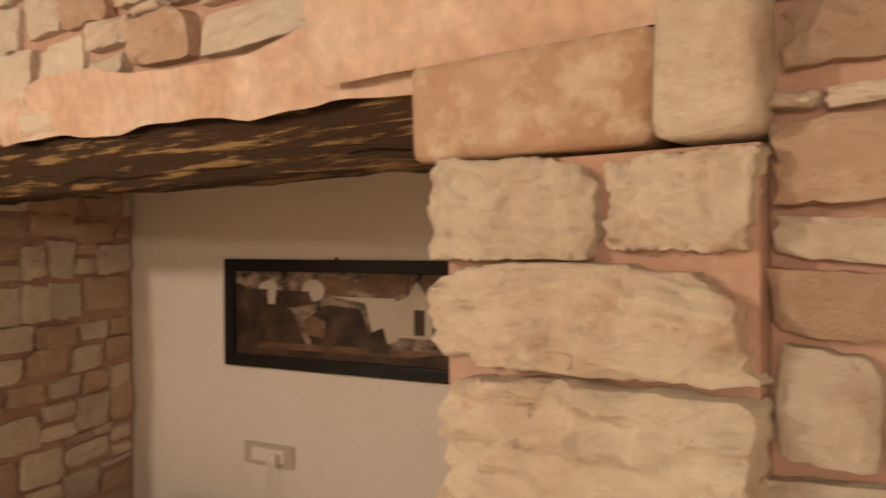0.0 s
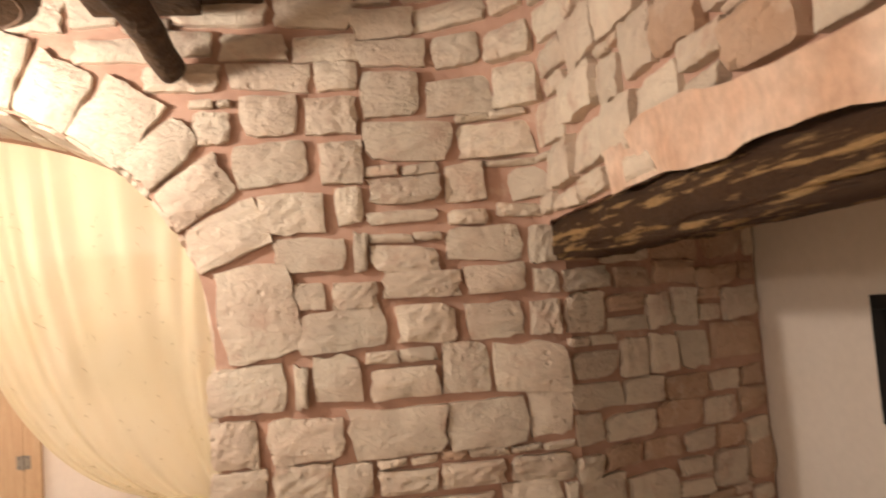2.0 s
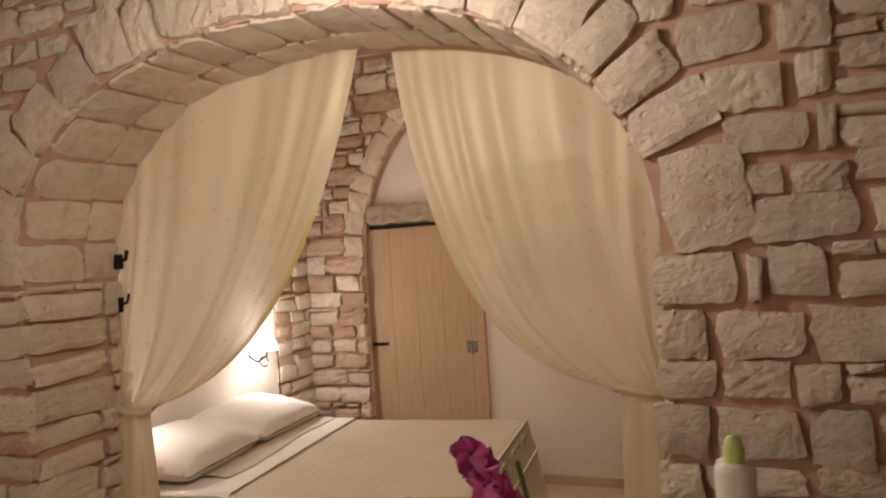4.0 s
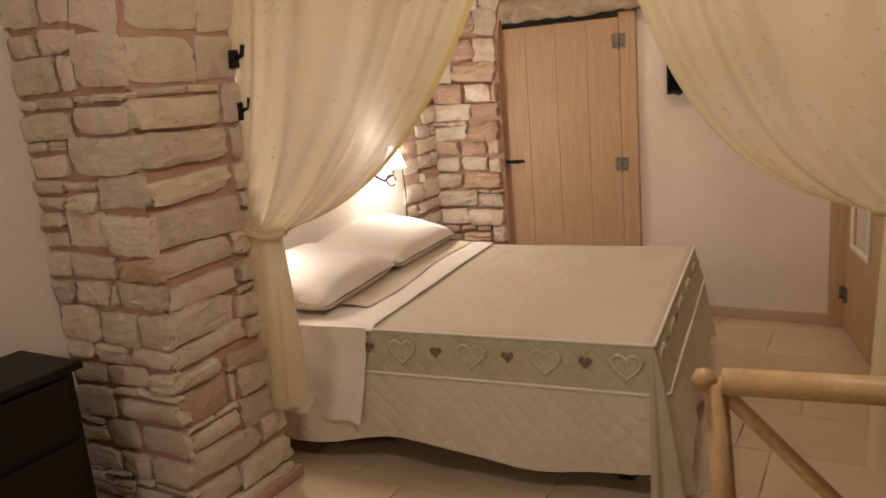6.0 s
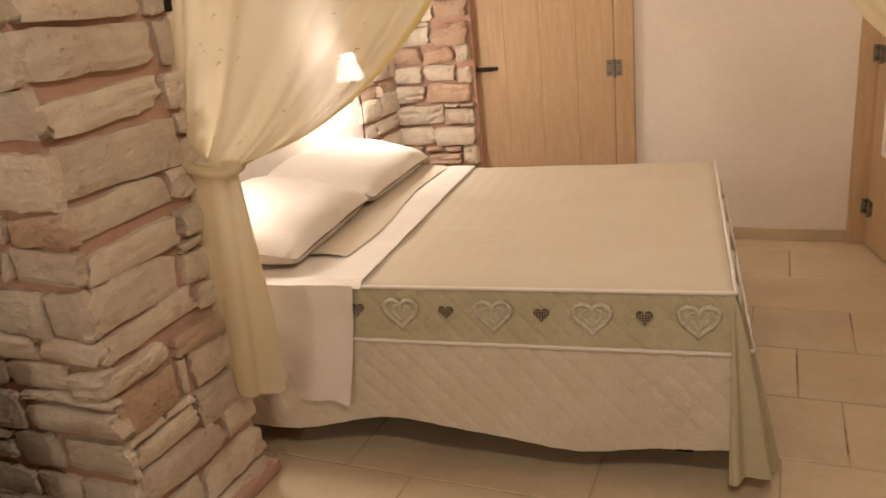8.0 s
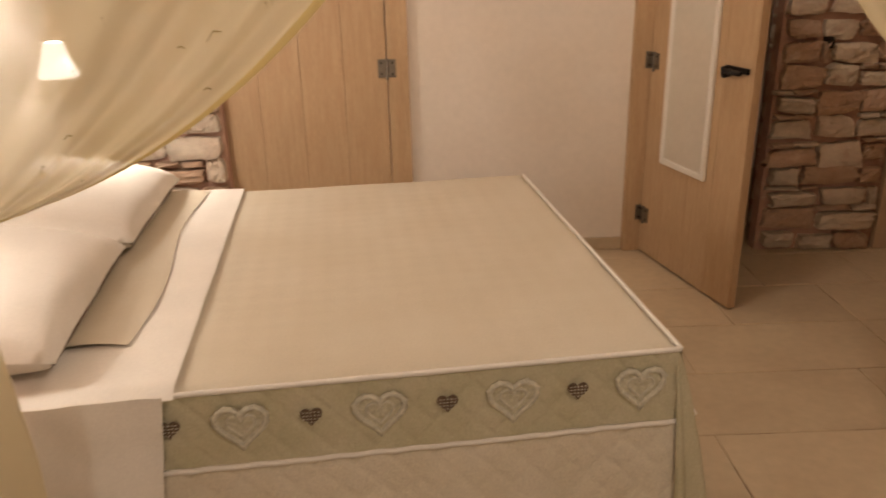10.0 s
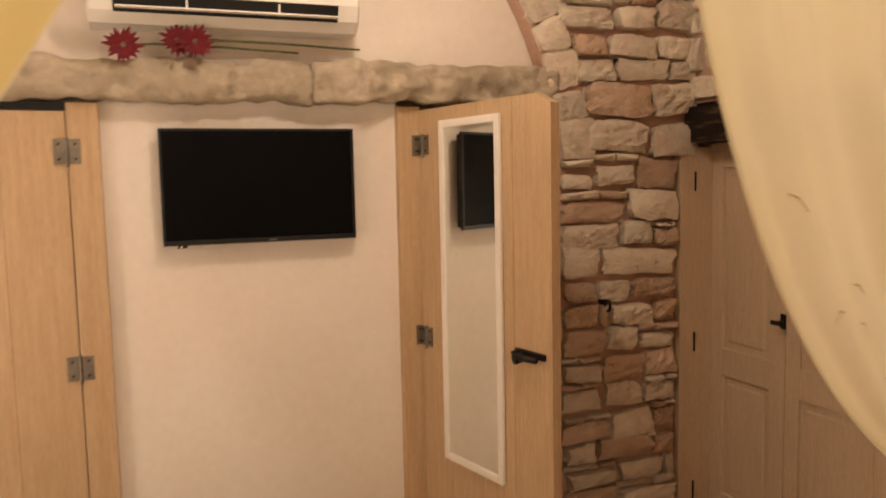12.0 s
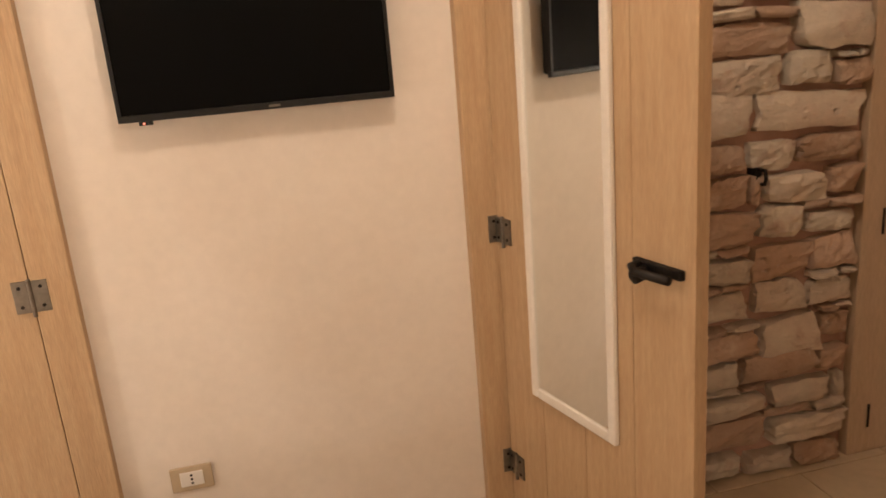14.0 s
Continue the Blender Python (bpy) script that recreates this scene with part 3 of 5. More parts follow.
def ring_of_stones(parent, c, a, z0, rise, power, width, y, count, seed, soffit_depth=0.0, out=-1, soffit_y=0.0):
    r = random.Random(seed)
    pts = []
    for i in range(401):
        t = math.pi * i / 400
        cx, sx = math.cos(t), math.sin(t)
        k = (abs(cx) ** power + abs(sx) ** power) ** (-1 / power)
        pts.append(Vector((c - a * cx * k, 0, z0 + rise * sx * k)))
    lens = [0.0]
    for p, q in zip(pts, pts[1:]):
        lens.append(lens[-1] + (q - p).length)
    cuts, s = [0.0], 0.0
    while s < lens[-1] - 0.01:
        s = min(s + lens[-1] / count * r.uniform(0.7, 1.3), lens[-1])
        if lens[-1] - s < 0.08:
            s = lens[-1]
        cuts.append(s)
    for s0, s1 in zip(cuts, cuts[1:]):
        mid = (s0 + s1) / 2
        i = min(range(len(lens)), key=lambda k: abs(lens[k] - mid))
        i = min(max(i, 1), 399)
        tan = (pts[i + 1] - pts[i - 1]).normalized()
        nor = Vector((-tan.z, 0, tan.x))
        w = width * r.uniform(0.85, 1.1)
        p = pts[i] + nor * (w / 2 + 0.005) + Vector((0, y, 0))
        m = Matrix((tan, nor, tan.cross(nor))).transposed().to_4x4()
        m.translation = p
        stone_jobs.append((parent, m, (s1 - s0) * 1.06, w, 0.04 * r.uniform(0.8, 1.3), False))
        if soffit_depth:
            d0 = 0.0
            for frac in ((0.0, 0.56), (0.56, 1.0)):
                dd = soffit_depth * (frac[1] - frac[0])
                yy = soffit_y + soffit_depth * (frac[0] + frac[1]) / 2
                m2 = Matrix((tan, Vector((0, 1, 0)), tan.cross(Vector((0, 1, 0))))).transposed().to_4x4()
                if m2.col[2].xyz.dot(nor) > 0:
                    m2 = Matrix((-tan, Vector((0, 1, 0)), (-tan).cross(Vector((0, 1, 0))))).transposed().to_4x4()
                m2.translation = pts[i] + Vector((0, yy, 0))
                stone_jobs.append((parent, m2, (s1 - s0) - 0.014, dd - 0.012, 0.018, False))


ring_of_stones(wall_arch, -0.73, 1.26, 1.72, 0.88, 2.3, 0.22, 2.0, 21, 5, 0.56, -1, 2.0)
jl = facing((L, 2.0, 0), (0, 1, 0), (1, 0, 0))
coursed(wall_arch, jl, 0.0, 1.75, lambda z: [(0, 0.54)], short=0.24, long=0.46, depth=0.030, split=0.3, seed=8, stop=1.72, rows=3)
jr = facing((R, 2.0, 0), (0, 1, 0), (-1, 0, 0))
coursed(wall_arch, jr, 0.0, 1.75, lambda z: [(0, 0.7)], short=0.24, long=0.46, depth=0.03, split=0.3, seed=9, stop=1.72, rows=3)
coursed(wall_niche_jamb, facing((1.58, 2.005, 0), (math.cos(radians(JA)), math.sin(radians(JA)), 0), (math.sin(radians(JA)), -math.cos(radians(JA)), 0)), 0, 2.14, lambda z: [(0.0, 0.94)], short=0.12, long=0.26, depth=0.025, red=0.35, seed=11)
coursed(pier_niche, facing((1.50, -0.34, 0), (0, 1, 0), (-1, 0, 0)), 0.0, 1.40, lambda z: [(0, 0.37)], 0.10, 0.15, 0.2, 0.36, depth=0.035, gap=0.014, seed=14)


def pier_block(y0, y1, z0, z1, depth, seed, rag=0.03):
    """One large weathered block on the niche pier."""
    bm = chiselled(random.Random(seed), 30, 16, rag, 0.22)
    for v in bm.verts:
        if v.co.z > 0.1:
            v.co.z += 0.34 * noise.noise(Vector((v.co.x * 5, v.co.y * 6, seed))) + 0.30 * noise.noise(Vector((v.co.x * 14, v.co.y * 10, seed))) - 0.5 * max(0.0, noise.noise(Vector((v.co.x * 22, v.co.y * 13, seed + 4))) - 0.25)
    ob = part("stone", bm, STONE_NEAR, pier_niche, smooth=True)
    ob.matrix_basis = facing((1.50, (y0 + y1) / 2, (z0 + z1) / 2), (0, 1, 0), (-1, 0, 0)) @ Matrix.Diagonal((y1 - y0, z1 - z0, depth, 1))
    return ob


pier_block(-0.168, 0.036, 1.815, 1.932, 0.034, 3, 0.02)
pier_block(-0.335, -0.185, 1.822, 1.928, 0.028, 5)
pier_block(-0.335, 0.012, 1.692, 1.810, 0.046, 8, 0.02)
pier_block(-0.338, 0.018, 1.535, 1.690, 0.052, 11, 0.02)
pier_block(-0.12, 0.036, 1.402, 1.530, 0.034, 13)
pier_block(-0.335, -0.135, 1.402, 1.525, 0.034, 17)

coursed(wall_hall_right, facing((1.54, -2.6, 0), (0, 1, 0), (-1, 0, 0)), 0.0, H, lambda z: [(1.0, 2.262)], 0.07, 0.13, 0.1, 0.2, depth=0.03, red=0.6, seed=15)
coursed(wall_bed_stone, facing((-2.6, 4.62, 0), (0, 1, 0), (1, 0, 0)), 0.0, 2.9, lambda z: [(0, 0.5)], depth=0.03, red=0.2, seed=16)
coursed(wall_bed_stone, facing((-2.6, 2.7, 0), (0, 1, 0), (1, 0, 0)), 2.0, H, lambda z: [(0, 1.9)], depth=0.03, red=0.2, seed=17)


def back_spans(z):
    ring = 0.16
    if z < SZ:
        return [(0, SC - SR + 2.6 - 0.004), (0.72 + 2.6, 3.92)]
    q = (SR + ring) ** 2 - (z - SZ) ** 2
    if q < 0:
        return [(0, 4.03)]
    k = math.sqrt(q)
    return [(0, max(SC - k + 2.6, 0.02)), (min(SC + k + 2.6, 4.0), 4.03)]


coursed(wall_back_arch, facing((-2.6, 5.13, 0), (1, 0, 0), (0, -1, 0)), 0.0, H, back_spans, 0.09, 0.17, 0.16, 0.34, depth=0.060, red=0.38, seed=18)
ring_of_stones(wall_back_arch, SC, SR, SZ, SR, 2.0, 0.17, 5.13, 30, 19)
coursed(pier_back, facing((0.86, 5.14, 0), (0, 1, 0), (-1, 0, 0)), 0, 2.2, lambda z: [(0, 0.4)], 0.1, 0.17, 0.2, 0.4, depth=0.03, seed=20)
coursed(wall_right_over, facing((1.42, 3.95, 0), (0, 1, 0), (-1, 0, 0)), 2.02, H, lambda z: [(0, 1.2)], 0.1, 0.19, depth=0.035, red=0.2, seed=21)
coursed(wall_right, facing((1.42, 2.8, 0), (0, 1, 0), (-1, 0, 0)), 0, H, lambda z: [(0, 1.15)], depth=0.03, red=0.2, seed=22)

structure("baseboard_jamb", roughen(box(L - 0.02, L + 0.055, 2.02, 2.56, 0.0, 0.05, 0.012), 0.008, 14), MORTAR, "reddish mortar foot along the arch pier", "baseboard")

# floor tiles
tile_meshes = []
for w, d in ((0.70, 0.40), (0.55, 0.40), (0.40, 0.40), (0.85, 0.40)):
    tb = box(-w / 2 + 0.003, w / 2 - 0.003, -d / 2 + 0.003, d / 2 - 0.003, -0.012, 0.0, 0.0025, 1)
    tm = bpy.data.meshes.new("floor_tile")
    tb.to_mesh(tm)
    tb.free()
    tm.materials.append(TILE)
    tile_meshes.append((w, tm))
tr = random.Random(4)
y = -2.5
while y < 5.2:
    x = -2.56 - tr.uniform(0, 0.4)
    while x < 2.45:
        w, tm = tr.choice(tile_meshes)
        if x + w > -2.6 and x < 2.5:
            ob = new("floor_tile", tm)
            ob.parent = floor
            ob.location = (x + w / 2, y + 0.2 - 0.05, 0.0)
        x += w
    y += 0.40

# ---------------------------------------------------------------- hall things
beam = thing("timber_lintel", (1.64, 1.02, 2.04), "dark worm-eaten old timber beam with pale worn patches over the niche", "beam")
bm = box(-0.09, 0.12, -1.0, 1.02, -0.085, 0.035)
bmesh.ops.subdivide_edges(bm, edges=[e for e in bm.edges if abs(e.verts[0].co.y - e.verts[1].co.y) > 1], cuts=40)
bmesh.ops.bevel(bm, geom=[e for e in bm.edges if abs(e.verts[0].co.x - e.verts[1].co.x) < 1e-4 and abs(e.verts[0].co.z - e.verts[1].co.z) < 1e-4], offset=0.015, segments=2, affect="EDGES")
part("timber", roughen(bm, 0.012, 9), OLD_BEAM, beam, smooth=True)
patch = tagged(part("plaster_patch", roughen(sheet(40, 6, lambda u, v: (1.524 - 0.010 * v, 0.07 + 1.28 * u, 2.030 + 0.038 * u + 0.006 * math.sin(u * 17) + v * (0.095 + 0.025 * u + 0.018 * math.sin(u * 11)))), 0.008, 12), PINK_PLASTER), "orange-pink plaster strip over the timber beam", "plaster", kind="structure")
lintel = tagged(part("stone_lintel", roughen(box(1.475, 1.85, -0.24, 0.075, 1.935, 2.055, 0.015), 0.008, 12), STONE_BROWN, smooth=True), "brown limestone lintel block on the niche pier", "stone block", kind="structure")
tagged(part("upright_stone", roughen(box(1.47, 1.6, -0.345, -0.245, 1.935, 2.30, 0.02), 0.01, 14), STONE_NEAR, smooth=True), "pale upright limestone block beside the lintel", "stone block", kind="structure")
slope = tagged(part("plaster_slope", roughen(sheet(8, 6, lambda u, v: (1.50 - 0.04 * v, -0.24 + 0.5 * u, 2.058 + v * (0.14 + 0.10 * (1 - u)))), 0.004, 7), PINK_PLASTER), "brown plaster patch above the lintel block", "plaster", kind="structure")

pic = thing("framed_picture", (2.642, 1.391, 1.578), "wide sepia village picture in a black frame on a white wall", "picture", rz=10.75)
W2, H2 = 0.502, 0.199
for nm, b in (("frame_top", box(-0.03, 0, -W2, W2, H2 - 0.045, H2, 0.004)), ("frame_bottom", box(-0.03, 0, -W2, W2, -H2, -H2 + 0.045, 0.004)), ("frame_side", box(-0.029, 0, -W2, -W2 + 0.045, -H2 + 0.045, H2 - 0.045)), ("frame_side", box(-0.029, 0, W2 - 0.045, W2, -H2 + 0.045, H2 - 0.045))):
    part(nm, b, BLACK, pic)
part("print", box(-0.010, 0, -W2 + 0.045, W2 - 0.045, -H2 + 0.045, H2 - 0.045), SEPIA, pic, "sepia print of pale cone-roofed houses")


def blot(pts, mat, d=-0.0125):
    return part("print_shape", outline(pts, d, d + 0.001, "x"), mat, pic)


# y grows away from the hall: the picture reads from +y to -y
blot([(-0.47, -0.06), (-0.24, -0.06), (-0.24, 0.06), (-0.285, 0.075), (-0.32, 0.13), (-0.36, 0.075), (-0.47, 0.05)], SEPIA_PALE)
blot([(-0.35, -0.05), (-0.31, -0.05), (-0.31, 0.035), (-0.35, 0.035)], SEPIA_DARK, -0.0135)
blot([(-0.25, -0.07), (-0.16, -0.10), (-0.12, 0.05), (0.02, 0.07), (-0.24, 0.07)], SEPIA_PALE, -0.0130)
blot([(0.10 + 0.05 * math.cos(k), 0.09 + 0.04 * math.sin(k)) for k in [i * 0.628 for i in range(10)]], SEPIA_PALE)
blot([(0.24, 0.06), (0.36, 0.05), (0.34, 0.11), (0.28, 0.13)], SEPIA_PALE)
blot([(-0.16, -0.12), (0.10, -0.12), (0.14, -0.02), (0.04, 0.04), (-0.10, 0.03)], SEPIA_DARK, -0.0140)
blot([(0.12, -0.13), (0.46, -0.13), (0.47, 0.0), (0.38, 0.04), (0.2, 0.02)], SEPIA_DARK, -0.0131)
blot([(-0.44, -0.135), (0.44, -0.135), (0.30, -0.105), (-0.40, -0.10)], SEPIA_MID, -0.0143)
blot([(-0.22, -0.12), (-0.13, -0.12), (-0.14, -0.05), (-0.19, -0.03)], SEPIA_DARK, -0.0146)

blot([(-0.455, 0.152), (-0.455, 0.055), (-0.37, 0.078), (-0.335, 0.128), (-0.345, 0.152)], SEPIA_MID, -0.0149)
blot([(-0.12, 0.152), (-0.30, 0.152), (-0.285, 0.09), (-0.20, 0.07), (-0.06, 0.10)], SEPIA_MID, -0.0128)
blot([(0.02 + 0.07 * math.cos(k), 0.075 + 0.065 * math.sin(k)) for k in [i * 0.628 for i in range(6)]], SEPIA_MID, -0.0122)
blot([(0.455, -0.152), (0.455, 0.11), (0.41, 0.10), (0.39, 0.02), (0.36, -0.02), (0.35, -0.152)], SEPIA_DARK, -0.0150)
blot([(0.40, 0.09), (0.12, 0.085), (0.10, 0.04), (0.30, 0.01), (0.42, 0.03)], SEPIA_DARK, -0.0126)
blot([(0.30, 0.035), (0.27, 0.035), (0.265, 0.085), (0.285, 0.10), (0.305, 0.08)], SEPIA_PALE, -0.0152)
blot([(0.12, -0.07), (0.05, -0.08), (0.045, -0.02), (0.10, 0.0), (0.14, -0.03)], SEPIA_MID, -0.0153)
blot([(-0.38, -0.045), (-0.41, -0.045), (-0.41, -0.02), (-0.38, -0.02)], SEPIA_DARK, -0.0154)
blot([(-0.455, -0.152), (0.455, -0.152), (0.455, -0.128), (-0.30, -0.125), (-0.455, -0.10)], SEPIA_DARK, -0.0156)
pin = part("hanging_pin", tube([(-0.01, 0, H2), (-0.012, 0, H2 + 0.008)], 0.006, 8), BLACK, pic)

socket = thing("wall_socket", (2.585, 1.696, 1.055), "cream wall socket plate with a plug and hanging cord", "socket", rz=10.75)
part("plate", box(-0.012, 0, -0.115, 0.115, -0.042, 0.042, 0.006), GREY_PLATE, socket)
part("insert", box(-0.016, -0.008, -0.075, 0.075, -0.024, 0.024, 0.003), WHITE_FRAME, socket)
part("plug", box(-0.05, -0.012, -0.06, -0.02, -0.03, 0.012, 0.008), WHITE_FRAME, socket, "grey plug")
part("cord", tube([(-0.05, -0.04, -0.01), (-0.07, -0.045, -0.08), (-0.06, -0.02, -0.2), (-0.08, 0.02, -0.34)], 0.004, 8), WHITE_FRAME, socket, smooth=True)
top = thing("niche_cabinet", (2.15, 1.35, 0), "dark low cabinet in the niche carrying a bag", "cabinet")
part("body", box(-0.22, 0.28, -0.85, 0.80, 0.0, 0.72, 0.006), BLACK_WOOD, top)
part("cabinet_top", box(-0.25, 0.295, -0.88, 0.83, 0.72, 0.75, 0.006), BLACK_WOOD, top)
for yy in (-0.55, 0.0, 0.55):
    part("door", box(-0.235, -0.222, yy - 0.26, yy + 0.26, 0.08, 0.69, 0.004), BLACK_WOOD, top)
bag = thing("bag", (2.22, 1.80, 0.752), "dark brown soft bag lying on the cabinet", "bag")
part("body", roughen(lathe([(0.001, 0), (0.24, 0.0), (0.27, 0.03), (0.26, 0.10), (0.17, 0.15), (0.001, 0.155)], 28), 0.018, 6), WICKER_DARK, bag, smooth=True)
part("buckle", box(-0.05, 0.05, -0.22, -0.10, 0.13, 0.165, 0.01), BLACK, bag)

# dark chest
chest = thing("chest", (-2.385, 1.30, 0), "black-brown wooden chest of drawers against a white wall", "chest")
part("body", box(-0.16, 0.17, -0.46, 0.46, 0.03, 0.77, 0.004), BLACK_WOOD, chest)
part("chest_top", box(-0.17, 0.195, -0.49, 0.49, 0.77, 0.80, 0.008), BLACK_WOOD, chest)
for k in range(3):
    d = part("drawer", box(0.17, 0.184, -0.43, 0.43, 0.07 + k * 0.235, 0.285 + k * 0.235, 0.004), BLACK_WOOD, chest)
    part("knob", tube([(0.184, 0, 0.18 + k * 0.235), (0.20, 0, 0.18 + k * 0.235), (0.212, 0, 0.18 + k * 0.235)], [0.008, 0.015, 0.006], 12), IRON, d, smooth=True)
for sx in (-0.14, 0.15):
    for sy in (-0.43, 0.43):
        part("foot", box(sx - 0.02, sx + 0.02, sy - 0.02, sy + 0.02, 0, 0.03), BLACK_WOOD, chest)
bag2 = thing("folded_cloth", (-2.10, 1.52, 0), "grey crumpled cloth bag standing on the floor", "bag")
part("body", roughen(lathe([(0.001, 0), (0.13, 0.0), (0.16, 0.08), (0.13, 0.24), (0.05, 0.27), (0.001, 0.27)], 24), 0.03, 9), material("grey_cloth", (0.24, 0.24, 0.22), 0.9, 0, 0.2, 9, 0.3, 90), bag2, smooth=True)

# ceiling timbers
def timber(name, p, q, r0, r1, label, sides=14, square=False):
    p, q = Vector(p), Vector(q)
    t = thing(name, p, label, "beam")
    n = 18
    pts = [(q - p) * (i / n) for i in range(n + 1)]
    bm = tube(pts, [r0 + (r1 - r0) * i / n for i in range(n + 1)], 4 if square else sides)
    part("timber", roughen(bm, 0.012 if not square else 0.006, 7, p.x), DARK_LOG, t, smooth=not square)
    return t


timber("ceiling_pole", (0.36, 1.08, 2.74), (0.465, 1.92, 2.57), 0.05, 0.045, "slanting round dark pole reaching the stone arch")
gb = thing("ceiling_beam", (0.47, 1.2, 2.91), "heavy dark square timber under the ceiling", "beam")
bm = box(-0.26, 0.26, -2.6, 0.80, -0.13, 0.13, 0.02)
part("timber", bm, DARK_LOG, gb)
gb2 = thing("ceiling_beam", (0.42, 1.3, 2.755), "short dark timber offcut below the ceiling beam", "beam")
part("timber", box(-0.16, 0.14, -0.2, 0.60, -0.04, 0.04, 0.012), DARK_LOG, gb2)
for yy in (0.75,):
    g3 = thing("cross_beam", (-0.5, yy, 2.98), "dark cross timber under the ceiling", "beam")
    part("timber", box(-2.05, 0.6, -0.10, 0.10, -0.08, 0.08, 0.015), DARK_LOG, g3)
boards = thing("ceiling_boards", (-1.1, 0.9, 3.12), "dark boarded platform under the ceiling", "boards")
for k in range(7):
    part("board", box(-1.4, 1.2, -0.75 + k * 0.22, -0.54 + k * 0.22, -0.02, 0.02, 0.004), DARK_LOG, boards)

# basket
basket = thing("wicker_basket", (0.112, 1.33, 2.53), "brown wicker basket with a dark coiled base hung from a timber", "basket")
BR = 0.19
for k in range(10):
    z = 0.052 + k * 0.0195
    rr = BR * (1.0 + 0.02 * k)
    pts = [(rr * (1 + 0.03 * math.sin(a * 12 + (k % 2) * math.pi)) * math.cos(a), rr * (1 + 0.03 * math.sin(a * 12 + (k % 2) * math.pi)) * math.sin(a), z + 0.004 * math.sin(a * 3 + k)) for a in [2 * math.pi * i / 96 for i in range(97)]]
    part("wicker_strand", tube(pts, 0.0145, 6, False), WICKER, basket, smooth=True)
part("lining", lathe([(BR * 0.98, 0.04), (BR * 1.10, 0.24)], 32), WICKER_DARK, basket, smooth=True)
part("base", lathe([(0.001, 0.0), (BR * 0.4, -0.004), (BR * 0.86, 0.0), (BR * 1.03, 0.012), (BR * 1.05, 0.045), (BR * 0.97, 0.055)], 40), WICKER_DARK, basket, "dark brown woven base", smooth=True)
for k in range(4):
    rr = BR * (0.2 + 0.22 * k)
    part("coil", tube([(rr * math.cos(a), rr * math.sin(a), 0.001) for a in [2 * math.pi * i / 48 for i in range(49)]], 0.005, 6, False), WICKER_DARK, basket, smooth=True)
for k in range(24):
    a = 2 * math.pi * k / 24
    part("stake", tube([(BR * 1.04 * math.cos(a), BR * 1.04 * math.sin(a), 0.03), (BR * 1.15 * math.cos(a), BR * 1.15 * math.sin(a), 0.24)], 0.006, 5), WICKER, basket, smooth=True)
part("cord", tube([(-0.15, 0, 0.10), (-0.17, 0.0, 0.3), (-0.16, 0.01, 0.5)], 0.006, 6), CANE, basket, "twisted cord")
part("cord", tube([(0.15, 0, 0.20), (0.16, 0.0, 0.46)], 0.006, 6), CANE, basket, "twisted cord")

# pendant lamp
pend = thing("pendant_lamp", PENDANT, "lit pendant lamp with a ruffled white glass shade and bulb", "lamp")


def ruffle(u, z):
    k = (0.075 - z) / 0.11
    return 1 + 0.13 * max(0, k) * (1 - 2 * abs(math.sin(u * math.pi * 11)))


prof = [(0.03, 0.078), (0.08, 0.074), (0.115, 0.06), (0.14, 0.035), (0.15, 0.005), (0.146, -0.012)]
bm = lathe(prof, 96, ruffle)
for v in bm.verts:
    r = math.hypot(v.co.x, v.co.y)
    if r > 0.10:
        v.co.z -= 0.034 * (1 - 2 * abs(math.sin(math.atan2(v.co.y, v.co.x) * 5.5))) * (r - 0.1) / 0.05
part("shade", bm, LAMP_GLASS, pend, "ruffled white glass", smooth=True)
part("bulb", lathe([(0.022, 0.04), (0.03, 0.0), (0.052, -0.04), (0.06, -0.08), (0.05, -0.115), (0.025, -0.135), (0.001, -0.14)], 24), LAMP_BULB, pend, smooth=True)
part("cap", lathe([(0.001, 0.11), (0.02, 0.105), (0.032, 0.075), (0.03, 0.065)], 20), WHITE_GLOSS, pend, smooth=True)
part("cord", tube([(0, 0, 0.10), (0.003, 0, 0.35), (0, 0, H - PENDANT[2])], 0.005, 8), WHITE_GLOSS, pend)
part("cord_knot", roughen(lathe([(0.004, 0.10), (0.013, 0.115), (0.011, 0.13), (0.004, 0.145)], 12), 0.003, 60), CANE, pend)


def ceiling_fitting(place, label):
    t = thing("ceiling_lamp", place, label, "lamp")
    part("rose", lathe([(0.001, H - place[2]), (0.06, H - place[2]), (0.05, H - place[2] - 0.03), (0.001, H - place[2] - 0.03)], 24), WHITE_GLOSS, t, smooth=True)
    part("rod", tube([(0, 0, H - place[2] - 0.03), (0, 0, 0.05)], 0.006, 8), WHITE_GLOSS, t)
    part("socket_cup", lathe([(0.001, 0.06), (0.03, 0.05), (0.03, 0.0), (0.02, 0.0)], 20), WHITE_GLOSS, t, smooth=True)
    part("bulb", lathe([(0.018, 0.0), (0.035, -0.03), (0.03, -0.06), (0.001, -0.07)], 20), LAMP_BULB, t, smooth=True)
    return t


ceiling_fitting(CEILING_LAMP, "small lit white bedroom ceiling lamp on a short rod")
# fitting for the added hall lamp, out of view
ceiling_fitting(HALL_FILL, "unseen small white lamp on a short rod, added to light the hall")

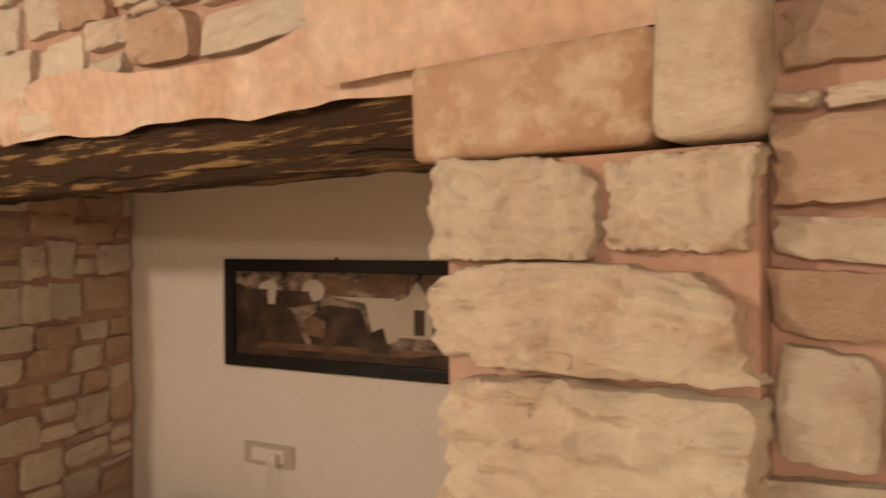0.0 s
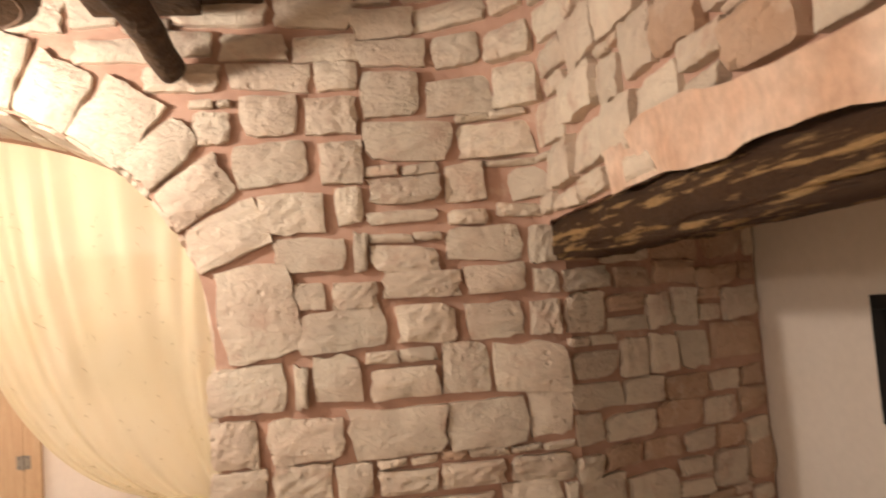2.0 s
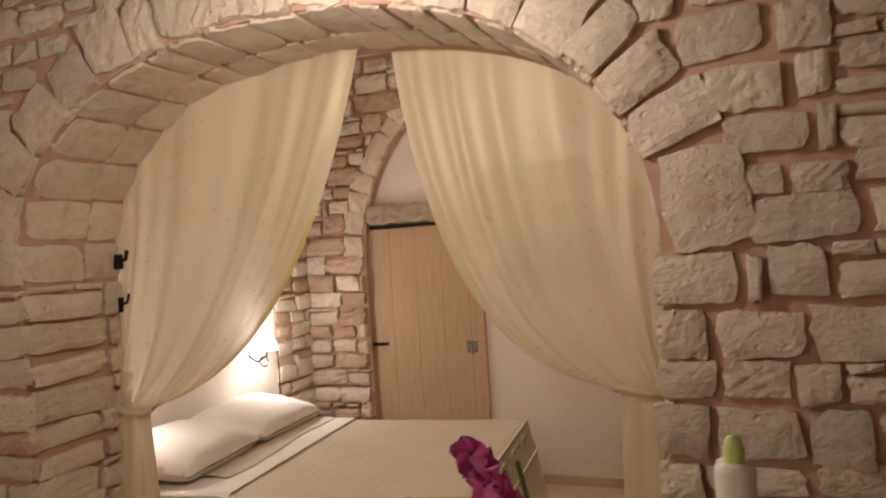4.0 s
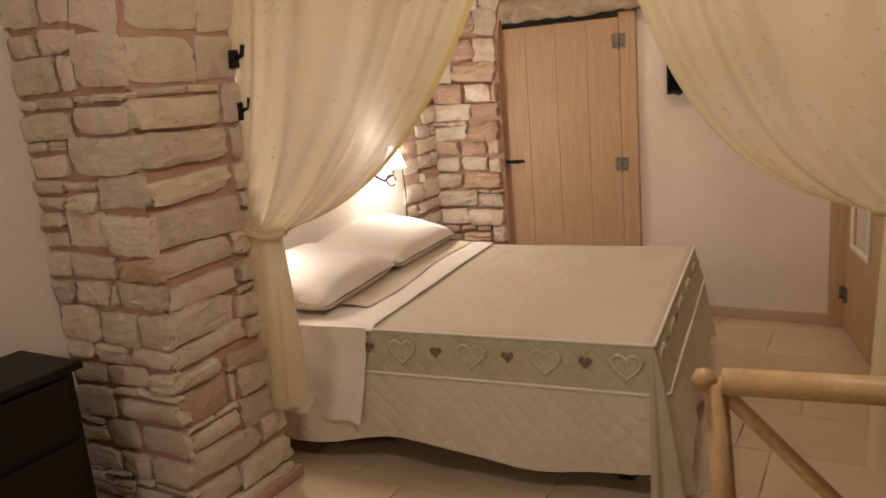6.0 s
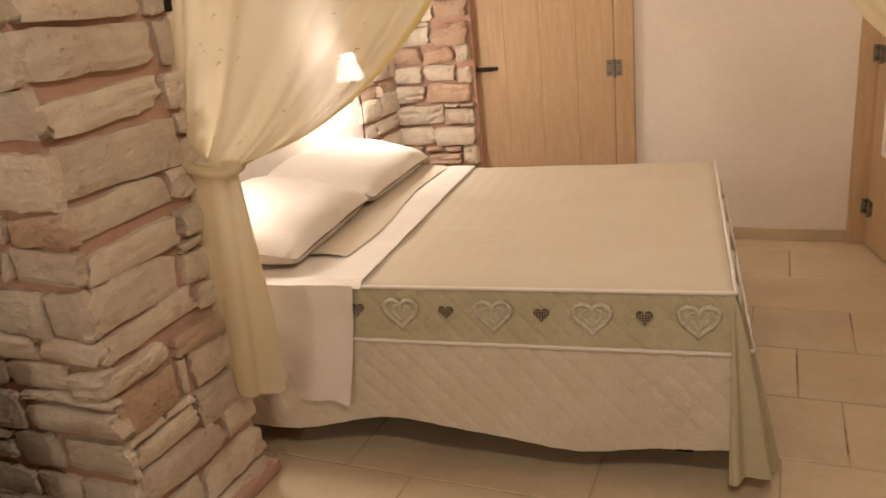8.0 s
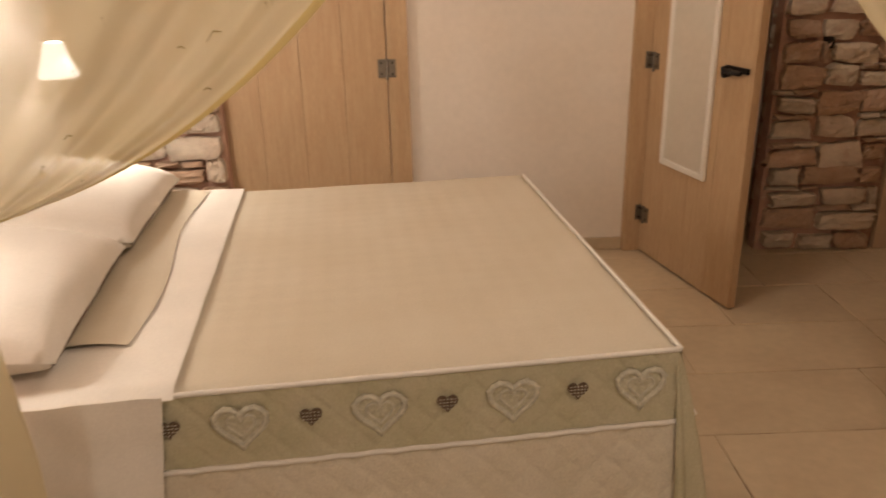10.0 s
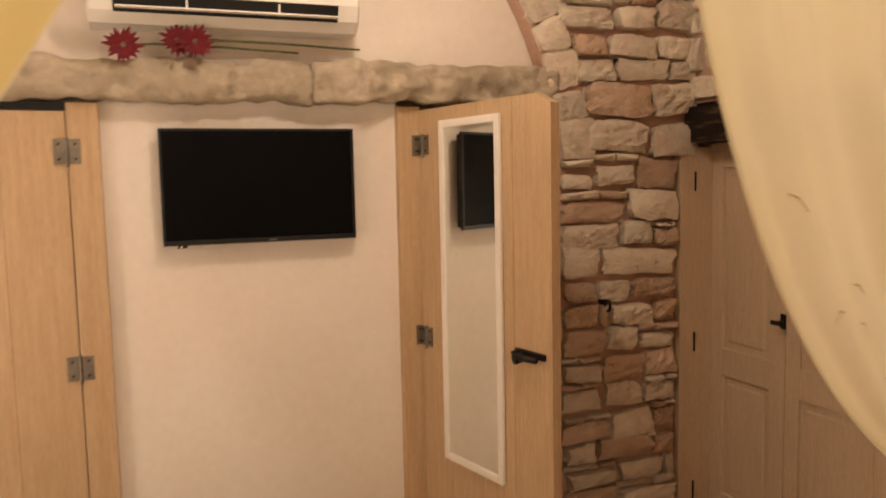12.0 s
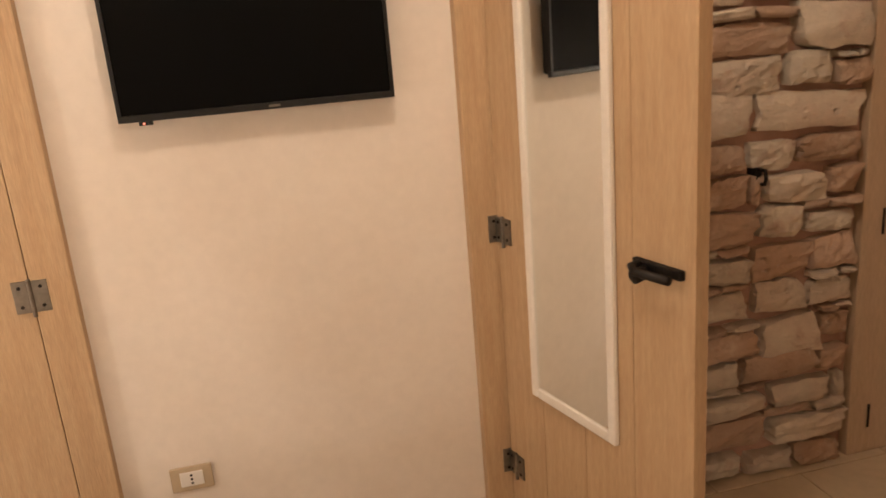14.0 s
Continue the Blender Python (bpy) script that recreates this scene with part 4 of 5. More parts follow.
# cane chair beside the arch
chair = thing("cane_armchair", (0.315, 1.36, 0), "blond bent-cane armchair with round knobs", "chair")
Z = 1.185
part("top_rail", tube([(-0.28, -0.01, Z), (0.0, 0.02, Z + 0.005), (0.28, 0, Z)], 0.021, 12), CANE, chair, smooth=True)
for sx in (-1, 1):
    part("back_post", tube([(sx * 0.28, 0, 0), (sx * 0.285, 0.01, 0.5), (sx * 0.275, 0.01, 0.9), (sx * 0.29, -0.01, Z)], 0.018, 12), CANE, chair, smooth=True)
    part("knob", lathe([(0.001, -0.02), (0.014, -0.014), (0.02, 0.0), (0.014, 0.014), (0.001, 0.02)], 16), CANE, chair, smooth=True).location = (sx * 0.305, -0.012, Z)
    part("front_leg", tube([(sx * 0.27, 0.46, 0), (sx * 0.265, 0.46, 0.46)], 0.018, 12), CANE, chair, smooth=True)
    part("brace", tube([(sx * 0.27, 0.0, Z - 0.03), (sx * 0.1, 0.01, Z - 0.20), (0.0, 0.02, 0.72)], 0.012, 10), CANE, chair, smooth=True)
    part("side_rail", tube([(sx * 0.27, 0.01, 0.40), (sx * 0.26, 0.46, 0.40)], 0.014, 10), CANE, chair, smooth=True)
part("seat", box(-0.28, 0.28, 0.0, 0.48, 0.43, 0.47, 0.015), WICKER, chair, "woven cane seat")
part("lower_rail", tube([(-0.28, 0.01, 0.72), (0.28, 0.01, 0.72)], 0.014, 10), CANE, chair, smooth=True)

# table with orchid and bottle
table = thing("side_table", (0.62, 0.86, 0), "tall white table carrying a flower and a bottle", "table")
part("tabletop", box(-0.30, 0.30, -0.20, 0.20, 1.05, 1.0815, 0.006), WHITE_FRAME, table)
for sx in (-0.26, 0.26):
    for sy in (-0.16, 0.16):
        part("leg", box(sx - 0.02, sx + 0.02, sy - 0.02, sy + 0.02, 0, 1.05, 0.003), WHITE_FRAME, table)
bottle = thing("spray_bottle", (0.735, 0.88, 1.083), "white bottle with a lime cap and green print", "bottle")
part("body", lathe([(0.001, 0), (0.025, 0.0), (0.027, 0.01), (0.027, 0.355), (0.024, 0.367), (0.001, 0.367)], 24), WHITE_GLOSS, bottle, smooth=True)
part("cap", lathe([(0.014, 0.365), (0.014, 0.385), (0.010, 0.400), (0.001, 0.404)], 20), LIME, bottle, "lime green cap", smooth=True)
part("printed_leaf", sheet(8, 8, lambda u, v: ((0.0255) * math.cos(-2.6 + u * 0.9 * (1 - v)), (0.0255) * math.sin(-2.6 + u * 0.9 * (1 - v)), 0.10 + 0.16 * v)), GREEN, bottle, "green printed leaf")
orch = thing("orchid", (0.47, 0.80, 1.08), "magenta artificial orchid in a small pot", "flower")
part("pot", lathe([(0.001, 0), (0.04, 0), (0.052, 0.10), (0.046, 0.10), (0.001, 0.09)], 24), WHITE_GLOSS, orch, smooth=True)
part("stem", tube([(0, 0, 0.09), (0.01, 0, 0.25), (-0.02, 0, 0.38)], 0.004, 8), GREEN_STEM, orch, smooth=True)
pr = random.Random(31)
for k in range(8):
    c = Vector((-0.03 + 0.07 * pr.random() - 0.008 * k, pr.uniform(-0.02, 0.02), 0.24 + 0.022 * k))
    fl = part("blossom", lathe([(0.001, 0.0), (0.005, 0.004), (0.001, 0.008)], 8), HEART_DARK, orch)
    fl.location = c
    fl.rotation_euler = (1.2 + pr.uniform(-0.5, 0.5), pr.uniform(-0.5, 0.5), pr.uniform(-0.8, 0.8))
    for j in range(5):
        a = 2 * math.pi * j / 5 + pr.uniform(-0.2, 0.2)
        s = pr.uniform(0.024, 0.034)
        part("petal", sheet(6, 5, lambda u, v: ((u * s) * math.cos(a) - (v - 0.5) * s * 1.1 * math.sin(math.pi * min(1, u * 0.8 + 0.1)) * math.sin(a), (u * s) * math.sin(a) + (v - 0.5) * s * 1.1 * math.sin(math.pi * min(1, u * 0.8 + 0.1)) * math.cos(a), 0.012 * u * u + 0.006 * math.sin(v * 6))), ORCHID, fl, smooth=True)

# ---------------------------------------------------------------- curtains
def curtain(name, side, label):
    root = thing(name, (0, 0, 0), label, "curtain", "arch curtains")
    yof = (lambda x: 2.575 + 0.105 * (x + 1.99)) if side > 0 else (lambda x: 2.49 + 0.02 * (x + 2.0))
    if side < 0:
        free0, jamb_x, tie, ctrl = (-0.64, 2.6), L + 0.015, (-1.915, 1.12), (-0.985, 1.30)
    else:
        free0, jamb_x, tie, ctrl = (-0.60, 2.6), R - 0.02, (0.33, 1.17), (-0.48, 1.24)
    TW = 0.11

    def at(s, v):
        # s: 0 at the jamb, 1 at the free edge; v: 0 at the top, 1 at the tie
        tx = jamb_x + (free0[0] - jamb_x) * s
        tz = max(arch_z(tx), 1.75) - 0.004 + 0.03
        bx = tie[0] + (s - 0.5) * TW * 2 * -side * 0.9
        bz = tie[1] + 0.03 * math.cos(s * 5)
        k = s ** 0.9
        cx = (jamb_x * 0.55 + tie[0] * 0.45) * (1 - k) + ctrl[0] * k
        cz = (1.75 * (1 - k)) + ctrl[1] * k
        a, b, c = (1 - v) ** 2, 2 * v * (1 - v), v * v
        x, z = a * tx + b * cx + c * bx, a * tz + b * cz + c * bz
        ph = s * 25 + 1.6 * math.sin(s * 7)
        fold = 0.016 * math.sin(ph) * (0.5 + 0.5 * v) + 0.005 * math.sin(ph * 2.3 + 2 * v) + 0.014 * math.sin(s * 11 + v * 5)
        sag = -0.05 * math.sin(math.pi * v) * s
        return (x, yof(x) + fold + sag * side * -0.4, z)
    part("drape", sheet(110, 46, at), SHEER, root, smooth=True)
    part("hem", sheet(3, 46, lambda u, v: tuple(Vector(at(1.0 - 0.02 * u, 0.30 + 0.70 * v)) + Vector((0, -0.006 - 0.004 * u, 0)))), HEM if side < 0 else SHEER, root, "golden shimmering hem", smooth=True)
    w0, z1 = 0.15, (0.37 if side < 0 else 0.30)

    def tail(u, v):
        a = u * 2 * math.pi
        r = 0.07 + 0.025 * min(1, v * 1.6)
        wob = 1 + 0.22 * math.sin(a * 5 + v * 2) * (0.4 + v)
        return (tie[0] - side * -0.01 + 0.015 * side * v + r * wob * math.cos(a) * (1.15), yof(tie[0]) + 0.6 * r * wob * math.sin(a), tie[1] + 0.02 + (z1 - tie[1]) * v + 0.02 * math.sin(a * 2) * v)
    part("tail", sheet(60, 26, tail), SHEER, root, smooth=True)
    part("tie_band", tube([(tie[0] + 0.098 * math.cos(a), yof(tie[0]) + 0.062 * math.sin(a), tie[1] + 0.012 * math.sin(a * 2)) for a in [2 * math.pi * i / 24 for i in range(25)]], 0.016, 8, False), SHEER, root, smooth=True)
    part("tie_cord", tube([(tie[0] + side * 0.09, yof(tie[0]), tie[1]), (jamb_x + side * 0.02, yof(tie[0]) - 0.02, tie[1] + 0.05)], 0.008, 8), HEM, root)
    cr = random.Random(50 + side)
    bm = bmesh.new()
    for _ in range(120):
        s, v = cr.uniform(0.05, 0.95), cr.uniform(0.05, 0.95)
        p, q = Vector(at(s, v)), Vector(at(s + 0.014, v + cr.uniform(-0.015, 0.015)))
        c = (p + q) / 2 + Vector((0, 0, cr.uniform(0.003, 0.008)))
        for f in (-0.004,):
            vs = [bm.verts.new(t + Vector((0, f, dz))) for t, dz in ((p, 0), (c, 0), (q, 0), (q, 0.002), (c, 0.003), (p, 0.002))]
            bm.faces.new(vs)
    tagged(part("stitched_dashes", bm, THREAD, root), "small dark gold stitched curls", kind="stuff")
    return root


curtain("curtain", -1, "cream sheer curtain with a golden hem tied back in the arch")
curtain("curtain", 1, "cream sheer curtain with a golden hem tied back in the arch")
hook2 = thing("curtain_holdback", (L + 0.02, 2.50, 1.60), "black iron bracket on the arch jamb", "bracket")
part("plate", box(-0.02, 0.02, -0.02, 0.02, -0.035, 0.035, 0.006), IRON, hook2)
part("arm", tube([(0, 0, 0), (0.05, 0, 0.01), (0.06, 0.0, 0.05)], 0.009, 8), IRON, hook2, smooth=True)
hook3 = copy_thing(hook2, pose(L + 0.02, 2.50, 1.80))

# ---------------------------------------------------------------- bed
BX, BY, BA = -0.47, 2.905, 6.3
bed = thing("double_bed", (BX, BY, 0), "double bed made up with a cream heart-stitched quilt", "bed", rz=BA)
BL, BW, BT = 2.06, 1.60, 0.640
# the base is plain black: the shade under the quilt put into its colour
part("bed_base", box(-BL + 0.06, -0.10, 0.10, BW - 0.08, 0.14, 0.36, 0.02), BLACK, bed, "bed base coloured black for the shade under the bed")
for lx in (-BL + 0.15, -0.14):
    for ly in (0.15, BW - 0.15):
        part("leg", box(lx - 0.03, lx + 0.03, ly - 0.03, ly + 0.03, 0, 0.14), BLACK, bed)
part("mattress", box(-BL, -0.02, 0.02, BW - 0.02, 0.36, BT - 0.012, 0.05, 3), LINEN, bed)
QS = -1.225


def top_at(u, v):
    x, y = QS + (-QS) * u, BW * v
    z = BT + 0.004 * noise.noise(Vector((x * 3, y * 3, 1))) + 0.0012 * math.sin(x * 46 + y * 46) * math.sin(x * 46 - y * 46)
    d = min(BW * v, BW * (1 - v), -x)
    z -= 0.014 * max(0, 1 - d / 0.03) ** 2
    return (x, y, z)


part("quilt_top", sheet(80, 80, top_at), QUILT, bed, "plain cream quilt top", smooth=True)


def front_drop(z0, z1, out0, out1, wave):
    start = -BL + 0.08 if z1 < 0.3 else QS

    def fn(u, v):
        x = start * (1 - u)
        z = z0 + (z1 - z0) * v
        o = out0 + (out1 - out0) * v + wave * v * (math.sin(x * 7.0) * 0.5 + math.sin(x * 13 + 1) * 0.3)
        q = 0.006 * min(abs(math.sin((x + z) * 34)), abs(math.sin((x - z) * 34)), 0.6)
        bottom = v * v * (0.030 * math.sin(x * 5.2 + 0.6) - 0.05 * max(0, (x + 0.34)) ** 1.0 * math.sin((x + 0.34) * 9))
        return (x, -o - q, z + (bottom if z1 < 0.3 else 0))
    return fn


def foot_drop(z0, z1, out0, out1, wave):
    def fn(u, v):
        y = BW * u
        z = z0 + (z1 - z0) * v
        o = out0 + (out1 - out0) * v + wave * v * (math.sin(y * 8.0) * 0.5 + math.sin(y * 15 + 1) * 0.3)
        q = 0.006 * min(abs(math.sin((y + z) * 34)), abs(math.sin((y - z) * 34)), 0.6)
        return (o + q, y, z + (v * v * 0.03 * math.sin(y * 6) if z1 < 0.3 else 0))
    return fn


for nm, mk, n in (("front", front_drop, 220), ("foot", foot_drop, 220)):
    part("quilt_band", sheet(n, 30, mk(BT - 0.012, 0.448, 0.0, 0.022 if nm == "front" else 0.05, 0.006)), QUILT_BAND, bed, "sage quilted band with stitched hearts", smooth=True)
    part("quilt_skirt", sheet(n, 48, mk(0.448, 0.125, 0.020 if nm == "front" else 0.048, 0.050 if nm == "front" else 0.11, 0.030)), QUILT_SKIRT, bed, "beige diamond-quilted skirt", smooth=True)
part("piping", tube([(QS + (-QS) * i / 40, -0.003, BT - 0.006) for i in range(41)] + [(0.002, BW * i / 40, BT - 0.006) for i in range(41)], 0.007, 6), LINEN, bed, "white edging", smooth=True)
f = front_drop(0.448, 0.125, 0.020, 0.050, 0.030)
g = foot_drop(0.448, 0.125, 0.048, 0.11, 0.030)
part("piping", tube([tuple(Vector(f(i / 60, 0)) + Vector((0, -0.004, 0))) for i in range(61)] + [tuple(Vector(g(i / 60, 0)) + Vector((0.004, 0, 0))) for i in range(61)], 0.007, 6), LINEN, bed, "white edging", smooth=True)


def corner_fold(u, v):
    a = -math.pi / 2 + u * math.pi / 2
    r = 0.012 + v ** 0.8 * (0.085 + 0.055 * u + 0.018 * math.sin(u * 4 * math.pi + 0.4))
    z = BT - 0.015 + (0.055 - BT) * v + 0.05 * v * (1 - u) * u * 4 * 0.4
    return (r * math.cos(a) - 0.01, r * math.sin(a) + 0.01, z)


part("corner_fold", sheet(28, 30, corner_fold), QUILT_BAND, bed, "hanging corner fold of the quilt", smooth=True)


def heart(s, n=28):
    pts = []
    for i in range(n):
        t = 2 * math.pi * i / n
        pts.append((s * (16 * math.sin(t) ** 3) / 32, s * (13 * math.cos(t) - 5 * math.cos(2 * t) - 2 * math.cos(3 * t) - math.cos(4 * t)) / 32))
    return pts


def put_hearts(front):
    for k in range(9):
        p = 0.10 + 0.1565 * k
        if (front and p > 1.2) or (not front and p > 1.52):
            continue
        pale = k % 2 == 0
        s = 0.115 if pale else 0.05
        zc = 0.552 if pale else 0.558
        o = 0.014
        if pale:
            ring = heart(s, 26)
            lobes = [(u * (1 + 0.07 * math.sin(k2 * 2.4)), z * (1 + 0.07 * math.sin(k2 * 2.4))) for k2, (u, z) in enumerate(heart(s * 1.02, 40))]
            part("pale_heart", outline([((-p if front else p) + u, zc + z) for u, z in lobes], -o - 0.004 if front else o + 0.001, -o - 0.001 if front else o + 0.004, "y" if front else "x"), HEART_DAMASK, bed)
            pts = [((-p + u) if front else o + 0.004, (-o - 0.004) if front else p + u, zc + z) for u, z in ring]
            pts.append(pts[0])
            part("pale_heart", tube(pts, 0.0075, 6, False), HEART_PALE, bed, smooth=True)
            pts = [((-p + u * 0.55) if front else o + 0.004, (-o - 0.004) if front else p + u * 0.55, zc + z * 0.55) for u, z in ring]
            pts.append(pts[0])
            part("pale_heart", tube(pts, 0.004, 6, False), HEART_PALE, bed, smooth=True)
            for u, z in ring[::2]:
                q = ((-p + u * 1.04) if front else o + 0.003, (-o - 0.003) if front else p + u * 1.04, zc + z * 1.04)
                part("scallop", tube([(q[0], q[1], q[2] - 0.006), (q[0], q[1], q[2]), (q[0], q[1], q[2] + 0.006)], [0.003, 0.008, 0.003], 6), HEART_PALE, bed, smooth=True)
        else:
            pts = heart(s)
            bm = outline([((-p if front else p) + u, zc + z) for u, z in pts], -o - 0.008 if front else o + 0.002, -o - 0.002 if front else o + 0.008, "y" if front else "x")
            hd = part("dark_heart", bm, HEART_DARK, bed, "small brown stitched heart")
            for a in range(-2, 3):
                for b in range(-2, 3):
                    if abs(a) + abs(b) < 4 and b < 2:
                        c = ((-p if front else p) + a * 0.0085, zc + b * 0.0085 + 0.003)
                        e = 0.0022
                        part("stitch", outline([(c[0] - e, c[1]), (c[0], c[1] - e), (c[0] + e, c[1]), (c[0], c[1] + e)], -o - 0.0095 if front else o + 0.008, -o - 0.008 if front else o + 0.0095, "y" if front else "x"), HEART_PALE, hd)


put_hearts(True)
put_hearts(False)


# folded sheet and its hanging end
def fold_top(u, v):
    x, y = -BL + 0.02 + (BL - 0.02 + QS + 0.05) * u, -0.02 + (BW + 0.01) * v
    return (x, y, BT + 0.012 + 0.004 * noise.noise(Vector((x * 9, y * 9, 3))) - 0.02 * max(0, 1 - (BW * v) / 0.03) ** 2)


part("sheet_fold", sheet(30, 50, fold_top), LINEN, bed, "white turned-down sheet", smooth=True)


def sheet_drop(u, v):
    x = -BL + 0.04 + (BL - 0.04 + QS + 0.03 - 0.05 * v) * u
    z = BT + 0.006 + (0.215 - BT) * v + 0.03 * (1 - u) * v
    return (x, -0.03 - 0.035 * v - 0.014 * math.sin(u * 30 + v * 3) * v - 0.012 * math.sin(u * 13 - v * 4) * (0.3 + v) + 0.008 * noise.noise(Vector((u * 9, v * 5, 2))), z)


part("sheet_drop", sheet(70, 30, sheet_drop), LINEN, bed, "white sheet hanging over the side", smooth=True)


def fold_plain(u, v):
    x, y = -1.52 + 0.20 * u, 0.22 + (BW - 0.26) * v
    return (x + 0.02 * math.sin(v * 7), y, BT + 0.018 + 0.010 * math.sin(u * math.pi))


part("quilt_turn", sheet(10, 30, fold_plain), QUILT, bed, "turned edge of the cream quilt", smooth=True)


def pillow(x, y, rz, tilt):
    root = thing("pillow", (0, 0, 0), "plump white pillow leaning on the bed head", "pillow", "bed pillows")

    def half(sgn):
        def fn(u, v):
            a, b = u * 2 - 1, v * 2 - 1
            hh = 0.085 * (max(0, 1 - a ** 4) * max(0, 1 - b ** 4)) ** 0.45
            pinch = 1 - 0.05 * (abs(a) * abs(b))
            k = 1 - 0.07 * (1 - b * b) * abs(a) ** 3
            return (a * 0.29 * pinch * (1 - 0.06 * (1 - b * b) * a * a), b * 0.395 * pinch * k, sgn * hh + 0.006 * noise.noise(Vector((a * 3, b * 3, sgn))))
        return fn
    bm = join(sheet(28, 32, half(1)), sheet(28, 32, half(-1)))
    bmesh.ops.remove_doubles(bm, verts=bm.verts[:], dist=0.0005)
    bmesh.ops.recalc_face_normals(bm, faces=bm.faces[:])
    part("cushion", bm, LINEN, root, smooth=True)
    part("seam", tube([(0.29 * 0.93, -0.37 + 0.74 * i / 20, -0.004) for i in range(21)], 0.004, 6), HEART_DARK, root, "dark piped seam", smooth=True)
    wm = pose(BX, BY, 0, 0, 0, BA) @ pose(x, y, BT + 0.115, 0, tilt, rz)
    root.matrix_basis = wm
    return root


pillow(-1.71, 0.41, 2, 9)
pillow(-1.70, 1.20, -1, 9)

# bedside lamp behind the curtain
def wall_lamp(place):
    lamp = thing("wall_lamp", place, "lit wall lamp with a white shade and scrolled iron arm", "lamp", "bedside wall lamps")
    part("shade", lathe([(0.035, 0.06), (0.05, 0.0), (0.075, -0.07)], 24), BED_GLOW, lamp, "glowing white shade", smooth=True)
    part("arm", tube([(0, 0, -0.02), (0.0, -0.02, -0.11), (-0.06, -0.04, -0.15), (-0.13, -0.03, -0.12), (-0.19, 0, -0.08)], 0.007, 8), IRON, lamp, smooth=True)
    part("scroll", tube([(0.02 + 0.035 * math.cos(a), -0.08, -0.14 + 0.035 * math.sin(a)) for a in [i * 0.5 for i in range(12)]], 0.005, 6), IRON, lamp, smooth=True)
    part("back_plate", box(-0.205, -0.19, -0.04, 0.04, -0.14, -0.02, 0.004), IRON, lamp)


wall_lamp(BEDSIDE)
wall_lamp(NEAR_SIDE)
cordl = thing("lamp_cord", (-2.595, 4.60, 0.72), "thin dark lamp cord hanging on the wall", "cord")
part("cord", tube([(0.012, 0, 0.36), (0.02, 0.004, 0.2), (0.012, 0.0, 0.0)], 0.004, 6), IRON, cordl)

# ---------------------------------------------------------------- bedroom back wall
shelf = thing("stone_shelf", (-0.66, 5.165, 2.055), "long rough grey stone lintel running over both doors", "shelf")
for xa, xb, dz, dy in ((-1.36, 0.30, 0.0, 0.0), (0.302, 1.36, 0.012, -0.012)):
    bm = box(xa, xb, -0.055, 0.05, -0.075, 0.075)
    bmesh.ops.subdivide_edges(bm, edges=[e for e in bm.edges if abs(e.verts[0].co.x - e.verts[1].co.x) > 1], cuts=int((xb - xa) * 55))
    bmesh.ops.subdivide_edges(bm, edges=[e for e in bm.edges if abs(e.verts[0].co.z - e.verts[1].co.z) > 0.1], cuts=8)
    for v in bm.verts:
        if v.co.y < 0:
            v.co.y += dy + 0.034 * noise.noise(Vector((v.co.x * 9, v.co.z * 16, 0))) + 0.026 * noise.noise(Vector((v.co.x * 26, v.co.z * 34, 3))) + 0.02 * (abs(v.co.z) / 0.075) ** 3
        v.co.z += dz + 0.020 * noise.noise(Vector((v.co.x * 4, 1, v.co.z * 3))) + 0.014 * noise.noise(Vector((v.co.x * 15, 4, v.co.z * 9)))
    part("stone", bm, GREY_STONE, shelf, smooth=True)


def hinge(parent, x, y, z, s=0.045):
    h = part("hinge", box(x - s, x + s, y - 0.006, y, z - s, z + s, 0.002), STEEL, parent, "square steel hinge")
    part("pin", tube([(x, y - 0.006, z - s - 0.012), (x, y - 0.006, z + s + 0.004)], 0.006, 8), STEEL, h)
    for a in (-0.6, 0.6):
        for b in (-0.6, 0.6):
            part("screw", tube([(x + a * s, y - 0.005, z + b * s), (x + a * s, y - 0.008, z + b * s)], 0.005, 8), IRON, h)


door_a = tagged(new("door_1"), "closed pale oak plank door under a stone lintel", "door", kind="structure")
for k in range(4):
    x0 = -2.10 + k * 0.215
    part("plank", box(x0 + 0.0004, x0 + 0.2146, 5.186, 5.225, 0.01, 1.945, 0.002), OAK, door_a)
part("door_frame", box(-1.236, -1.13, 5.176, 5.235, 0.0, 1.975, 0.004), OAK, door_a)
# black strip standing in for the shade in the gap over the planks
part("gap_shade", box(-2.1, -1.236, 5.19, 5.23, 1.947, 1.975), BLACK, door_a)
for z in (0.22, 1.012, 1.80):
    hinge(door_a, -1.238, 5.181, z)
lt = part("latch", box(-2.075, -1.935, 5.172, 5.186, 1.033, 1.053, 0.004), IRON, door_a, "black iron latch")
part("lever", tube([(-2.06, 5.172, 1.043), (-2.06, 5.15, 1.043), (-1.96, 5.148, 1.043)], 0.011, 10), IRON, lt, smooth=True)
part("knob", tube([(-2.075, 5.172, 1.043), (-2.075, 5.158, 1.043)], 0.02, 12), IRON, lt, smooth=True)

fr_r = tagged(new("door_frame"), "pale oak door post beside the television wall", "door frame", kind="structure")
part("post", box(-0.005, 0.092, 5.172, 5.235, 0.0, 1.975, 0.004), OAK, fr_r)
for z in (0.222, 1.02, 1.816):
    hinge(fr_r, 0.095, 5.172, z, 0.042)

DANG = math.degrees(math.atan2(4.392 - 5.17, 0.294 - 0.098))
door_b = tagged(new("door_2"), "open pale oak plank door with a long mirror on it", "door", kind="structure")
door_b.matrix_basis = pose(0.100, 5.17, 0, 0, 0, DANG)
DW = 0.80
